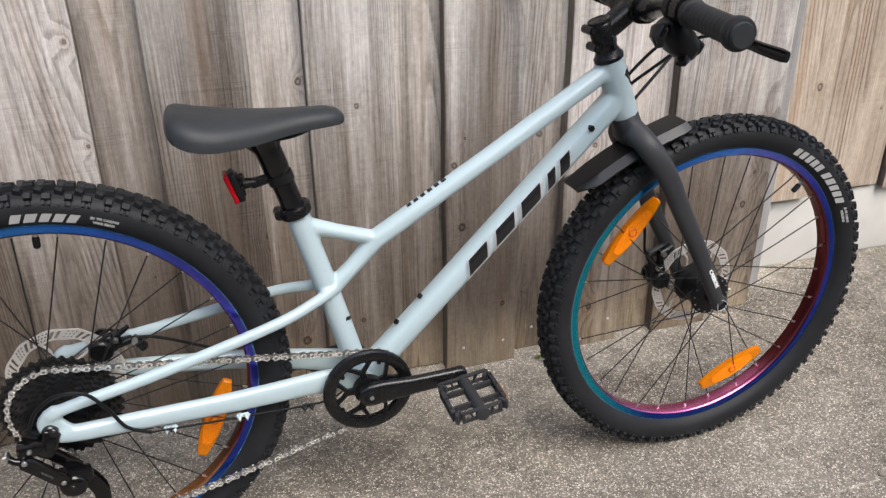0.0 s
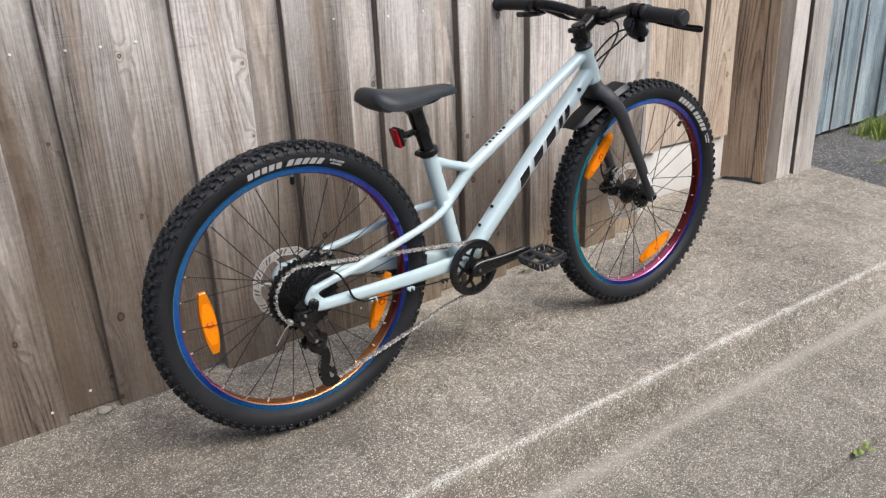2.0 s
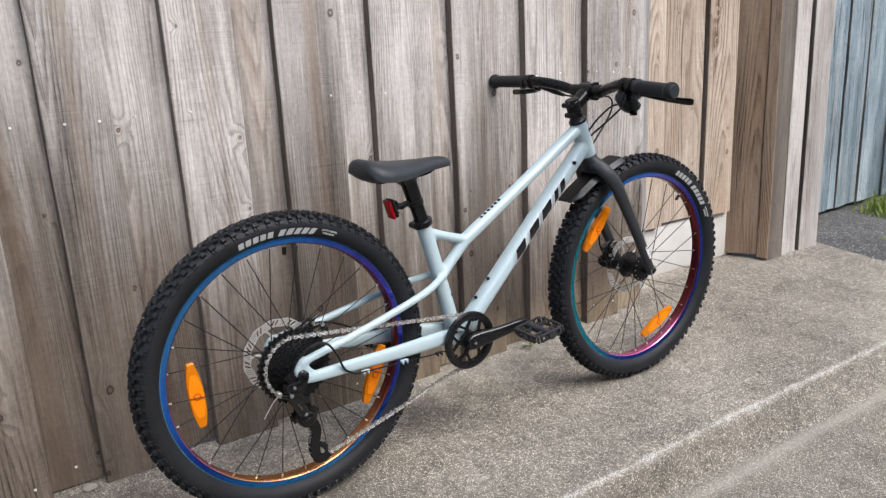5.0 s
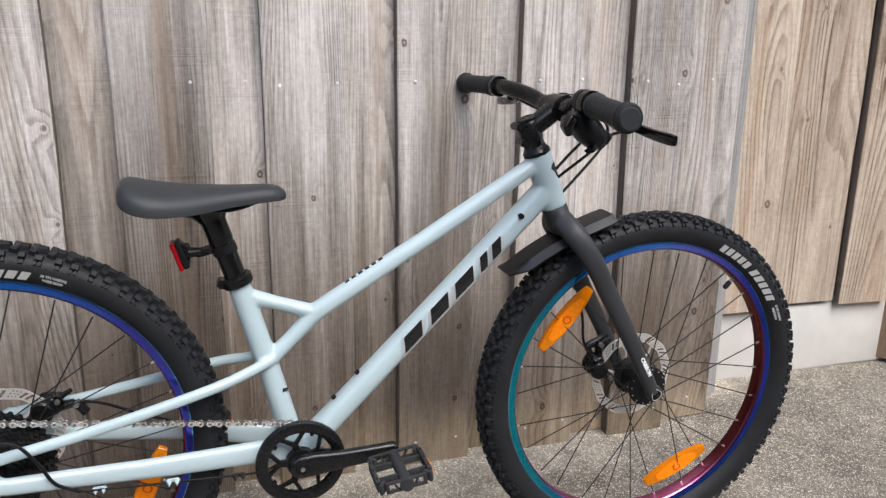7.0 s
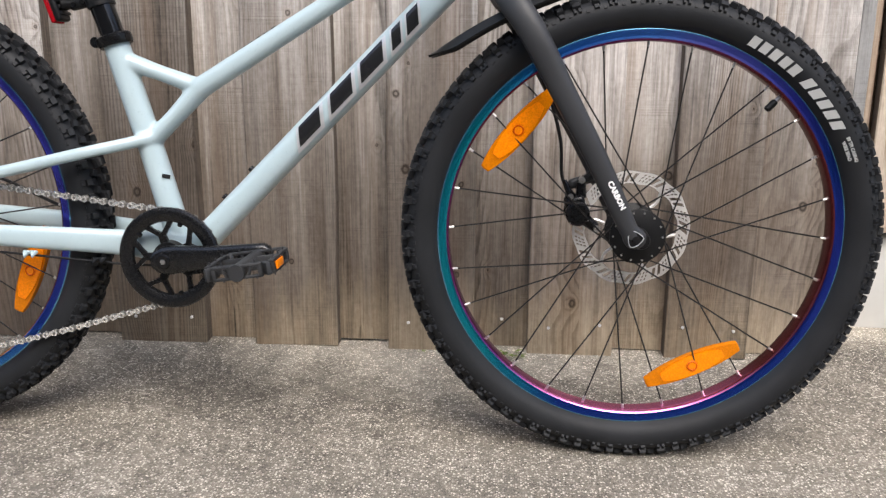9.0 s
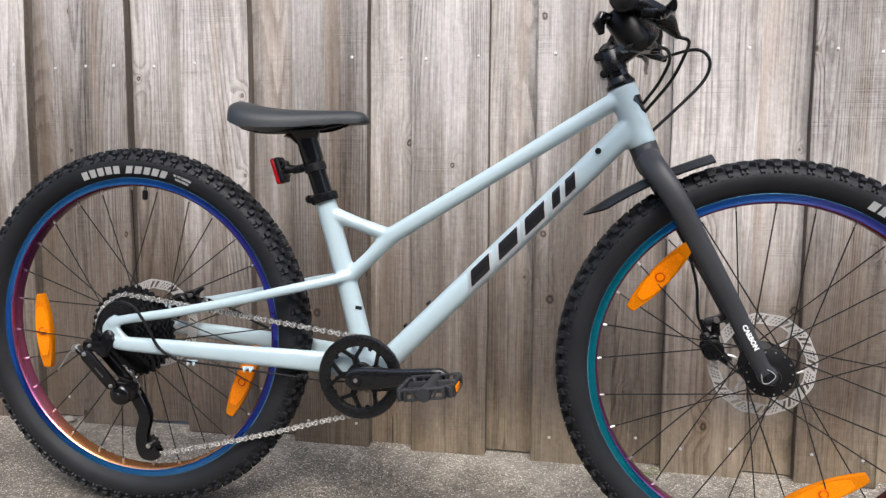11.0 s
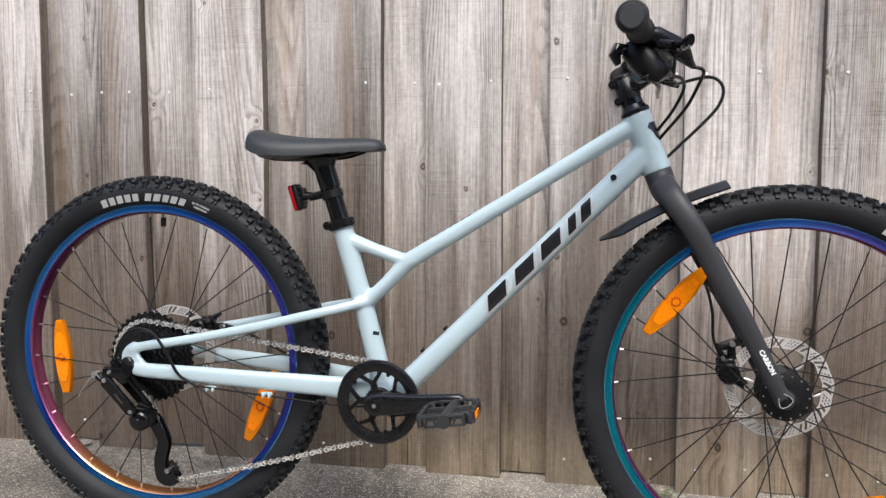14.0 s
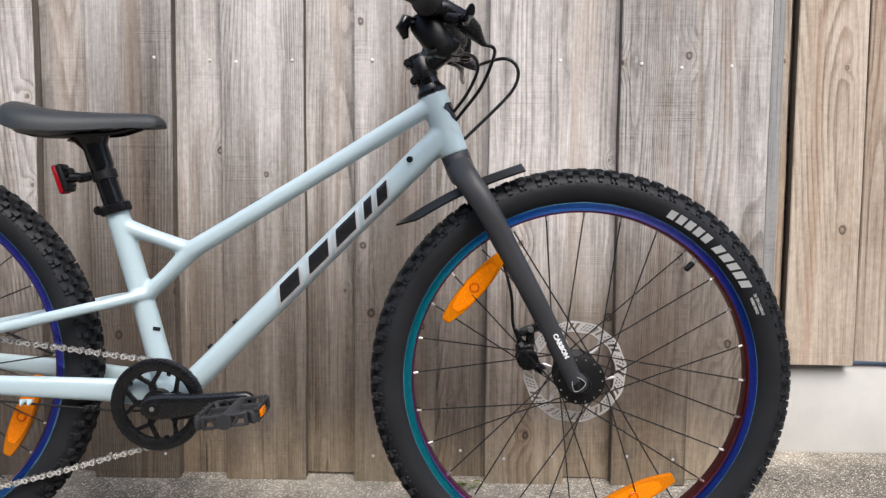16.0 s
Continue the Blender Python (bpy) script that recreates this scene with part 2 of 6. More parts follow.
    if worn:
        # paler ground against the fence foot, strongest near x = 0.3
        sy = node(nt, "ShaderNodeSeparateXYZ", {0: pos})
        away = math_node(nt, "ABSOLUTE", math_node(nt, "SUBTRACT", sy.outputs[0], 0.3))
        d = math_node(nt, "ADD", math_node(nt, "SUBTRACT", sy.outputs[1], math_node(nt, "MULTIPLY", away, 0.38)), term(broad, 0.5))
        d = math_node(nt, "ADD", d, term(patch, 0.2))
        col = mix(nt, math_node(nt, "MULTIPLY", ramp(nt, d, ((-0.02, 0.0), (0.22, 1.0))), 0.75), col, mix(nt, 0.40, mix(nt, 1.0, col, (2.1, 2.05, 1.95), "MULTIPLY"), sand))
        sp = node(nt, "ShaderNodeSeparateXYZ", {0: pos})
        lie = node(nt, "ShaderNodeMapRange", {0: sp.outputs[0], 1: 0.0, 2: 0.6, 3: 0.316, 4: 0.302}).outputs[0]
        d = math_node(nt, "ABSOLUTE", math_node(nt, "ADD", sp.outputs[1], lie))
        d = math_node(nt, "ADD", d, term(patch, 0.030))
        d = math_node(nt, "ADD", d, term(spots, 0.012))
        band = ramp(nt, d, ((0.0, 1.0), (0.0075, 0.0)))
        speck = ramp(nt, noise_of(330.0, 2.0), ((0.45, 0.0), (0.53, 1.0)))
        col = mix(nt, math_node(nt, "MULTIPLY", math_node(nt, "MULTIPLY", band, speck), 0.8), col, (0.60, 0.58, 0.53))
        # two pale scrapes beside the kerb
        d = math_node(nt, "ABSOLUTE", math_node(nt, "ADD", math_node(nt, "ADD", sp.outputs[1], 0.212), term(broad, 0.05)))
        where = ramp(nt, math_node(nt, "MULTIPLY", math_node(nt, "ADD", sp.outputs[0], 0.5), 0.5), ((0.12, 0.0), (0.20, 1.0), (0.2001, 0.0), (0.46, 0.0), (0.69, 1.0), (0.6901, 0.0)))
        line = math_node(nt, "MULTIPLY", ramp(nt, d, ((0.0008, 1.0), (0.0026, 0.0))), where)
        col = mix(nt, math_node(nt, "MULTIPLY", math_node(nt, "MULTIPLY", line, speck), 0.6), col, light)
    nt.links.new(col, bsdf.inputs["Base Color"])
    bsdf.inputs["Roughness"].default_value = 0.9
    bsdf.inputs["Specular IOR Level"].default_value = 0.3
    h = math_node(nt, "ADD", math_node(nt, "MULTIPLY", pale, 0.3), math_node(nt, "ADD", math_node(nt, "MULTIPLY", grit, 0.8), math_node(nt, "MULTIPLY", spots, 0.6)))
    b = node(nt, "ShaderNodeBump", {"Height": h, "Strength": 0.6, "Distance": 0.0025})
    nt.links.new(b.outputs[0], bsdf.inputs["Normal"])
    return m


def anodised(name, stops, turn=0.0, cx=0.0, cz=0.0):
    """Rainbow-anodised alloy: its view-dependent sheen is put into colours fixed round the rim."""
    m, nt, bsdf = material(name)
    pos = node(nt, "ShaderNodeNewGeometry").outputs["Position"]
    s = node(nt, "ShaderNodeSeparateXYZ", {0: pos})
    a = node(nt, "ShaderNodeMath", {0: math_node(nt, "SUBTRACT", s.outputs[2], cz), 1: math_node(nt, "SUBTRACT", s.outputs[0], cx)}, operation="ARCTAN2").outputs[0]
    a = math_node(nt, "FRACT", math_node(nt, "ADD", math_node(nt, "DIVIDE", a, 2 * math.pi), 1.0 + turn))
    n = node(nt, "ShaderNodeTexNoise", {"Vector": pos, "Scale": 16.0, "Detail": 3.0}).outputs[0]
    a2 = math_node(nt, "ADD", a, math_node(nt, "MULTIPLY", math_node(nt, "SUBTRACT", n, 0.5), 0.05))
    nt.links.new(ramp(nt, a2, stops), bsdf.inputs["Base Color"])
    bsdf.inputs["Metallic"].default_value = 0.9
    bsdf.inputs["Roughness"].default_value = 0.2
    return m


M = {}
M["grey_wood"] = wood("weathered_board", (0.085, 0.076, 0.069), (0.405, 0.371, 0.339), (0.79, 0.75, 0.71), warm=0.55, warm_colour=(0.34, 0.225, 0.135), bleach_and_shade=1.0, saw=0.30, rings=0.85, cracks=0.28)
# board edges: dirt, plus the shade between boards put into the colour
M["edge_wood"] = wood("dirty_shaded_edge", (0.04, 0.031, 0.024), (0.135, 0.108, 0.086), (0.30, 0.25, 0.20), saw=0.3, rings=0.3, knots=0.0)
M["silver_wood"] = wood("silvered_batten", (0.14, 0.137, 0.13), (0.32, 0.315, 0.305), (0.52, 0.515, 0.50), knots=0.2, saw=0.3, rings=0.6, cracks=0.6, stain=(0.28, 0.27, 0.25))
M["new_wood"] = wood("newer_board", (0.10, 0.066, 0.043), (0.37, 0.30, 0.232), (0.66, 0.575, 0.475), warm=0.8, saw=0.2, warm_colour=(0.31, 0.175, 0.095), stain=(0.24, 0.195, 0.155), rings=1.15, cracks=0.45, grain=30.0, sway=0.75)
M["post_wood"] = wood("brown_post", (0.075, 0.047, 0.030), (0.29, 0.208, 0.142), (0.47, 0.36, 0.26), warm=0.5, saw=0.1, rings=1.2, cracks=0.6, grain=30.0, sway=0.6)
# dark brown corner post, with the shade on its face put into the colour
M["dark_wood"] = wood("dark_shaded_post", (0.040, 0.032, 0.027), (0.118, 0.098, 0.082), (0.23, 0.20, 0.172), saw=0.2, rings=0.8, knots=0.4)
M["end_wood"] = wood("silvered_end_board", (0.13, 0.118, 0.107), (0.41, 0.382, 0.352), (0.68, 0.65, 0.61), warm=0.3, knots=0.5, saw=0.2, rings=0.5, cracks=0.4)
M["blue_wood"] = wood("blue_painted_board", (0.045, 0.058, 0.066), (0.185, 0.243, 0.275), (0.54, 0.60, 0.61), warm=0.8, warm_colour=(0.36, 0.36, 0.33), stain=(0.07, 0.085, 0.085), saw=0.1, knots=0.3, rings=0.3, cracks=1.2)
M["concrete"] = aggregate("old_concrete", (0.055, 0.048, 0.038), (0.232, 0.206, 0.168), (0.72, 0.66, 0.56), worn=True, dark_blotch=0.6)
M["road"] = aggregate("road_concrete", (0.075, 0.066, 0.052), (0.255, 0.228, 0.184), (0.68, 0.62, 0.52), sandy=True)
M["asphalt"] = aggregate("asphalt", (0.030, 0.030, 0.029), (0.098, 0.095, 0.090), (0.31, 0.30, 0.28), cell=140.0)
M["white_paint"] = plain("white_masonry_paint", (0.56, 0.55, 0.515), 0.8, bump=0.6, grain=90.0, vary=0.06)
M["blue_paint"] = plain("pale_blue_paint", (0.405, 0.505, 0.53), 0.30, bump=0.03, vary=0.02, coat=0.35)
M["black_matt"] = plain("matt_black_alloy", (0.005, 0.005, 0.0055), 0.28, metal=0.0, bump=0.05, spec=0.28)
M["black_fork"] = plain("satin_charcoal_fork", (0.029, 0.030, 0.0325), 0.46, bump=0.12, grain=700.0, spec=0.32)
M["satin_black"] = plain("satin_black_alloy", (0.0055, 0.0055, 0.006), 0.27, bump=0.06, grain=600.0, spec=0.45)
M["black_gloss"] = plain("gloss_black", (0.0045, 0.0045, 0.005), 0.12, bump=0.0, spec=0.42)
M["black_plastic"] = plain("black_plastic", (0.006, 0.006, 0.0065), 0.42, bump=0.3, grain=900.0, spec=0.25)
M["grey_plastic"] = plain("grey_plastic_edge", (0.010, 0.0105, 0.011), 0.34, bump=0.1, grain=500.0)
M["vinyl"] = plain("saddle_vinyl", (0.0235, 0.0265, 0.0285), 0.46, bump=0.5, grain=1200.0, spec=0.32)
M["rubber"] = plain("tyre_rubber", (0.0140, 0.0148, 0.0165), 0.55, bump=0.35, grain=600.0, vary=0.25, spec=0.22)
M["grip_rubber"] = plain("grip_rubber", (0.013, 0.0135, 0.0145), 0.6, bump=0.7, grain=800.0, spec=0.32)
M["steel"] = plain("bright_steel", (0.62, 0.61, 0.59), 0.3, metal=1.0, bump=0.05)
M["chain_steel"] = plain("chain_steel", (0.82, 0.80, 0.76), 0.26, metal=0.75, bump=0.2, vary=0.1)
M["chain_dark"] = plain("dark_chain_steel", (0.30, 0.29, 0.27), 0.3, metal=0.8, bump=0.2, vary=0.2)
M["rotor_steel"] = plain("rotor_steel", (0.74, 0.72, 0.69), 0.32, metal=0.6, bump=0.15)
M["black_steel"] = plain("black_steel", (0.028, 0.028, 0.029), 0.20, metal=0.7, bump=0.1)
M["spoke_steel"] = plain("black_spoke", (0.035, 0.034, 0.034), 0.3, metal=0.7, bump=0.0)
M["cap_grey"] = plain("dark_grey_cap", (0.045, 0.047, 0.05), 0.5, bump=0.2)
M["silver_print"] = plain("silver_print", (0.55, 0.56, 0.57), 0.35, metal=0.5, bump=0.0)
M["grey_print"] = plain("pale_grey_print", (0.46, 0.46, 0.45), 0.6, bump=0.0)
M["white_print"] = plain("white_print", (0.75, 0.75, 0.74), 0.6, bump=0.0)
M["black_print"] = plain("black_print", (0.013, 0.013, 0.014), 0.18, bump=0.0)
M["sky_block_plaster"] = plain("sky_block_plaster", (0.20, 0.175, 0.15), 0.9, bump=0.6, grain=40.0, vary=0.15)
M["stone"] = plain("pebble", (0.2, 0.18, 0.15), 0.9, bump=0.8, grain=120.0, vary=0.3)
M["nail"] = plain("galvanised_nail", (0.72, 0.71, 0.69), 0.5, metal=0.4, bump=0.2, vary=0.3)
M["leaf"] = plain("weed_leaf", (0.22, 0.29, 0.05), 0.55, bump=0.2, vary=0.35)


def lens(name, colour, rough=0.15):
    m, nt, bsdf = material(name)
    pos = node(nt, "ShaderNodeNewGeometry").outputs["Position"]
    cells = node(nt, "ShaderNodeTexVoronoi", {"Vector": pos, "Scale": 420.0}).outputs["Distance"]
    nt.links.new(mix(nt, cells, tuple(c * 0.72 for c in colour), colour), bsdf.inputs["Base Color"])
    bsdf.inputs["Roughness"].default_value = rough
    bsdf.inputs["Specular IOR Level"].default_value = 0.3
    b = node(nt, "ShaderNodeBump", {"Height": cells, "Strength": 0.25, "Distance": 0.0008})
    nt.links.new(b.outputs[0], bsdf.inputs["Normal"])
    return m


M["amber"] = lens("amber_reflector", (1.0, 0.265, 0.001))
M["amber_deep"] = lens("deep_amber", (0.66, 0.19, 0.001))
M["amber_mark"] = lens("amber_mark", (0.66, 0.085, 0.001))
M["red"] = lens("red_lens", (0.36, 0.004, 0.010), 0.1)


# ---- mesh tools ----
def finish(bm, mats, name, smooth=True, limit=0.62):
    bmesh.ops.recalc_face_normals(bm, faces=bm.faces)
    for f in bm.faces:
        f.smooth = smooth
    if smooth:
        for e in bm.edges:
            if len(e.link_faces) == 2 and e.calc_face_angle(0) > limit:
                e.smooth = False
    me = bpy.data.meshes.new(name)
    bm.to_mesh(me)
    bm.free()
    for m in mats if isinstance(mats, (list, tuple)) else [mats]:
        me.materials.append(m)
    return me


def under(ob, parent):
    ob.parent = parent
    if parent.type == "EMPTY":
        ob.matrix_parent_inverse = parent.matrix_basis.inverted()
    return ob


def part(name, bm, mats, parent, label="", smooth=True, limit=0.62):
    ob = under(new(name, finish(bm, mats, name, smooth, limit)), parent)
    return tagged(ob, label) if label else ob


def thing(name, at, label, category, group="", kind=""):
    ob = new(name)
    ob.matrix_basis = Matrix.Translation(at)
    return tagged(ob, label, category, group, kind)


def ring_points(c, n1, n2, a, b, seg, power=2.0):
    out = []
    for i in range(seg):
        t = 2 * math.pi * i / seg
        ca, sa = math.cos(t), math.sin(t)
        k = (abs(ca) ** power + abs(sa) ** power) ** (-1 / power)
        out.append(c + n1 * (a * k * ca) + n2 * (b * k * sa))
    return out


def loft(bm, rings, cap=True, mat=0, closed=False):
    rows = [[bm.verts.new(p) for p in r] for r in rings]
    n = len(rows[0])
    pairs = list(zip(rows, rows[1:])) + ([(rows[-1], rows[0])] if closed else [])
    for r0, r1 in pairs:
        for i in range(n):
            f = bm.faces.new((r0[i], r0[(i + 1) % n], r1[(i + 1) % n], r1[i]))
            f.material_index = mat
    if cap and not closed:
        for r in (rows[0], rows[-1]):
            bm.faces.new(r).material_index = mat
    return rows


def tube(bm, pts, radii, seg=16, side=(0, 1, 0), cap=True, mat=0, power=2.0):
    """A tube through pts. radii: one number, or for each point a radius or (across, along side)."""
    pts = [Vector(p) for p in pts]
    side = Vector(side)
    if isinstance(radii, (int, float)):
        radii = [radii] * len(pts)
    rings = []
    for i, p in enumerate(pts):
        t = (pts[min(i + 1, len(pts) - 1)] - pts[max(i - 1, 0)]).normalized()
        n2 = side - t * side.dot(t)
        if n2.length < 1e-4:
            n2 = t.orthogonal()
        n2.normalize()
        n1 = t.cross(n2)
        r = radii[i]
        a, b = r if isinstance(r, tuple) else (r, r)
        rings.append(ring_points(p, n1, n2, a, b, seg, power))
    return loft(bm, rings, cap, mat)


def curve(ctrl, n=8):
    """Points of a smooth line through ctrl (Catmull-Rom); each may carry more than three numbers."""
    c = [np.array(p, float) for p in ctrl]
    c = [2 * c[0] - c[1]] + c + [2 * c[-1] - c[-2]]
    out = []
    for a, b, d, e in zip(c, c[1:], c[2:], c[3:]):
        for k in range(n):
            t = k / n
            out.append(0.5 * (2 * b + (d - a) * t + (2 * a - 5 * b + 4 * d - e) * t * t + (3 * b - a - 3 * d + e) * t ** 3))
    out.append(c[-2])
    return out


def lathe(bm, profile, cx, cz, y0=0.0, seg=64, mat=0, closed=False):
    """profile: (radius, y) pairs, turned about the y axis through (cx, cz)."""
    rings = []
    for r, y in profile:
        rings.append([Vector((cx + r * math.cos(2 * math.pi * i / seg), y0 + y, cz + r * math.sin(2 * math.pi * i / seg))) for i in range(seg)])
    return loft(bm, rings, cap=not closed, mat=mat, closed=closed)


def box(bm, centre, size, m=None, bevel=0.0, mat=0, segments=2):
    geom = bmesh.ops.create_cube(bm, size=1.0)
    vs = geom["verts"]
    bmesh.ops.scale(bm, vec=size, verts=vs)
    if bevel:
        es = list({e for v in vs for e in v.link_edges})
        got = bmesh.ops.bevel(bm, geom=es, offset=bevel, segments=segments, affect="EDGES", profile=0.5)
        vs = list({v for f in got["faces"] for v in f.verts} | {v for v in vs if v.is_valid})
    tr = Matrix.Translation(centre) @ (m if m is not None else Matrix())
    bmesh.ops.transform(bm, matrix=tr, verts=vs)
    for f in {f for v in vs for f in v.link_faces}:
        f.material_index = mat
    return vs


def plate(bm, outline, y0, y1, mat=0):
    """A plate in the x-z plane with that outline, from y0 to y1."""
    return loft(bm, [[Vector((x, y, z)) for x, z in outline] for y in (y0, y1)], mat=mat)


def turn_y(deg):
    return Matrix.Rotation(radians(deg), 4, "Y")

# ---- ground ----
def pave_z(x, y):
    """Height of the pavement, which falls from the fence to the kerb."""
    return -0.013 + 0.085 * min(max(y, -0.34), 0.7) - 0.012 * min(max(x, -2.5), 2.5)


def grid_sheet(bm, xs, ys, height):
    rows = [[bm.verts.new((x, y, height(x, y))) for x in xs] for y in ys]
    for r0, r1 in zip(rows, rows[1:]):
        for i in range(len(xs) - 1):
            bm.faces.new((r0[i], r0[i + 1], r1[i + 1], r1[i]))
    return rows


def smooth_step(a, b, v):
    t = min(max((v - a) / (b - a), 0), 1)
    return t * t * (3 - 2 * t)


def ground_z(x, y):
    s = smooth_step(1.9, 2.3, x) * smooth_step(-0.7, -0.2, y)
    groove = 0.012 if abs(y + 0.7065) < 0.0045 else 0.0
    return -groove - 0.142 * (1 - s) + s * (-0.045 + 0.03 * min(max(y, 0), 3)) - 0.03 * smooth_step(-0.4, -3, y)


bm = bmesh.new()
far = [-1500, -200, -40, -12, -6]
grid_sheet(bm, far + [-4 + 0.25 * i for i in range(49)] + [12, 40, 200, 1500],
           sorted(far + [-3 + 0.1 * i for i in range(61) if i != 23] + [-0.7150, -0.7105, -0.7095, -0.7035, -0.7025, -0.6980]) + [6, 12, 40, 200, 1500], ground_z)
ground = tagged(new("ground", finish(bm, M["road"], "ground")), "old grey concrete road with pale stones showing", "ground", kind="structure")

# the pavement slab: top, rounded kerb arris, rough kerb face
bm = bmesh.new()
XS = [-9, -5, -3] + [-2 + 0.02 * i for i in range(206)] + [2.125]
prof = [(0.75, 0), (0.5, 0), (0.35, 0), (0.25, 0), (0.1, 0), (0.0, 0), (-0.1, 0), (-0.2, 0), (-0.26, 0), (-0.284, -0.001), (-0.296, -0.004),
        (-0.306, -0.011), (-0.313, -0.022), (-0.322, -0.045), (-0.334, -0.072), (-0.345, -0.090), (-0.360, -0.106), (-0.40, -0.118)]
rows = []
for y, dz in prof:
    row = []
    for x in XS:
        n = noise.noise(Vector((x * 7, y * 7, 3.0)))
        n2 = noise.noise(Vector((x * 31, y * 31, 9.0)))
        edge = smooth_step(0.27, 0.31, -y)
        slide = -0.014 * smooth_step(-0.6, 0.0, -x) * edge + smooth_step(0.31, 0.355, -y) * (0.012 - 0.045 * smooth_step(0.3, 1.2, x))
        row.append(bm.verts.new((x, y + slide + edge * (0.006 * n + 0.003 * n2), pave_z(x, max(y, -0.29)) + dz + 0.002 * n + 0.0012 * n2 * (0.4 + edge))))
    rows.append(row)
for r0, r1 in zip(rows, rows[1:]):
    for i in range(len(XS) - 1):
        bm.faces.new((r0[i], r1[i], r1[i + 1], r0[i + 1]))
# end face of the slab
last = [r[-1] for r in rows]
feet = [bm.verts.new((v.co.x + 0.03, v.co.y, -0.2)) for v in last]
for a, b, c, d in zip(last, last[1:], feet[1:], feet):
    bm.faces.new((a, b, c, d))
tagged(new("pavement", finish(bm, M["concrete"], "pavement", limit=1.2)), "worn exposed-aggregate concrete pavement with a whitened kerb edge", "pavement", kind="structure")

# dark asphalt past the pavement's end
bm = bmesh.new()
grid_sheet(bm, [2.16 + 0.12 * i for i in range(40)], [-0.9 + 0.1 * i for i in range(20)],
           lambda x, y: ground_z(x, y) + 0.012 + 0.006 * noise.noise(Vector((x * 4, y * 4, 0))))
tagged(new("road", finish(bm, M["asphalt"], "road")), "dark rough asphalt patch beside the blue shed", "road", kind="structure")


# plain unseen wall added behind the walk to block low sky light
bm = bmesh.new()
box(bm, (0.0, -4.2, 1.3), (18.0, 0.25, 3.0), bevel=0.01)
tagged(new("wall_opposite", finish(bm, M["sky_block_plaster"], "wall_opposite")), "plain plastered wall, unseen, added to cut the low sky light", "wall", kind="structure")


# ---- fences ----
def board(name, x0, x1, y0, y1, z0, z1, mat, parent, seed, turn=None, bevel=0.002, skew=0.0):
    """One sawn board with slightly wandering, worn edges. Front face at y0."""
    rnd = random.Random(seed)
    bm = bmesh.new()
    n = 14
    ph = rnd.uniform(0, 50)
    rings = []
    for k in range(n + 1):
        z = z0 + (z1 - z0) * k / n
        a = x0 + 0.0022 * noise.noise(Vector((z * 3, ph, 0))) + (rnd.uniform(-0.0012, 0.0012))
        b = x1 + 0.0022 * noise.noise(Vector((z * 3, ph, 9))) + (rnd.uniform(-0.0012, 0.0012))
        c = y0 + 0.0016 * noise.noise(Vector((z * 2, ph, 20)))
        w = 0.0012 * noise.noise(Vector((z * 2, ph, 40)))
        e = bevel
        rings.append([Vector(p) for p in ((a, y1, z), (a, c + e + w, z), (a + e, c + w, z), (b - e, c - w, z), (b, c + e - w, z), (b, y1, z))])
    # an uneven sawn foot
    tilt = rnd.uniform(-0.004, 0.004)
    for p in rings[0]:
        p.z += tilt * (p.x - x0) / (x1 - x0)
    loft(bm, rings)
    bm.normal_update()
    for v in bm.verts:
        v.co.y += skew * v.co.x
    if turn is not None:
        bmesh.ops.transform(bm, matrix=turn, verts=bm.verts)
        bm.normal_update()
    # side faces take the edge wood, darkened for the shade between boards
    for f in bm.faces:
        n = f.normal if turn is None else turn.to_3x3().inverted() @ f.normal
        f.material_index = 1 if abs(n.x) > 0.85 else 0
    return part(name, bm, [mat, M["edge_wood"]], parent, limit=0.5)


def nail_mesh():
    bm = bmesh.new()
    lathe(bm, ((0.0004, -0.0016), (0.0024, -0.0013), (0.0030, -0.0004), (0.0030, 0.004)), 0, 0, seg=10)
    return finish(bm, M["nail"], "nail")


NAIL = nail_mesh()


def nail(x, y, z, owner):
    ob = new("nail", NAIL)
    ob.matrix_basis = Matrix.Translation((x, y, z))
    ob.parent = owner


def foot(x, y):
    return pave_z(x, y) - 0.002


fence = thing("fence", (0, 0.3, foot(0, 0.3)), "weathered grey wooden fence of overlapping vertical boards", "fence", kind="structure")
PROUD = [(-1.99, -1.83), (-1.735, -1.585), (-1.475, -1.33), (-1.225, -1.08), (-0.98, -0.835), (-0.730, -0.603), (-0.482, -0.335), (-0.243, -0.088),
         (0.0, 0.150), (0.240, 0.390), (0.484, 0.632), (0.722, 0.862)]
SKEW = 0.018            # the fence runs a little off the bicycle's line
rnd = random.Random(5)
for i, (a, b) in enumerate(PROUD):
    z0 = foot((a + b) / 2, 0.28) + rnd.uniform(0, 0.006)
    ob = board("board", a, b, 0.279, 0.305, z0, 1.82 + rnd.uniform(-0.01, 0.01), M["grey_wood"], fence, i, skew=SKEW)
    for z in (0.055, 0.783, 1.5):
        for x in (a + 0.033, b - 0.026):
            if rnd.random() < (0.5 if z < 0.1 else 0.25):
                continue
            nail(x + rnd.uniform(-0.006, 0.006), 0.2785 + SKEW * x, z + rnd.uniform(-0.007, 0.007), ob)
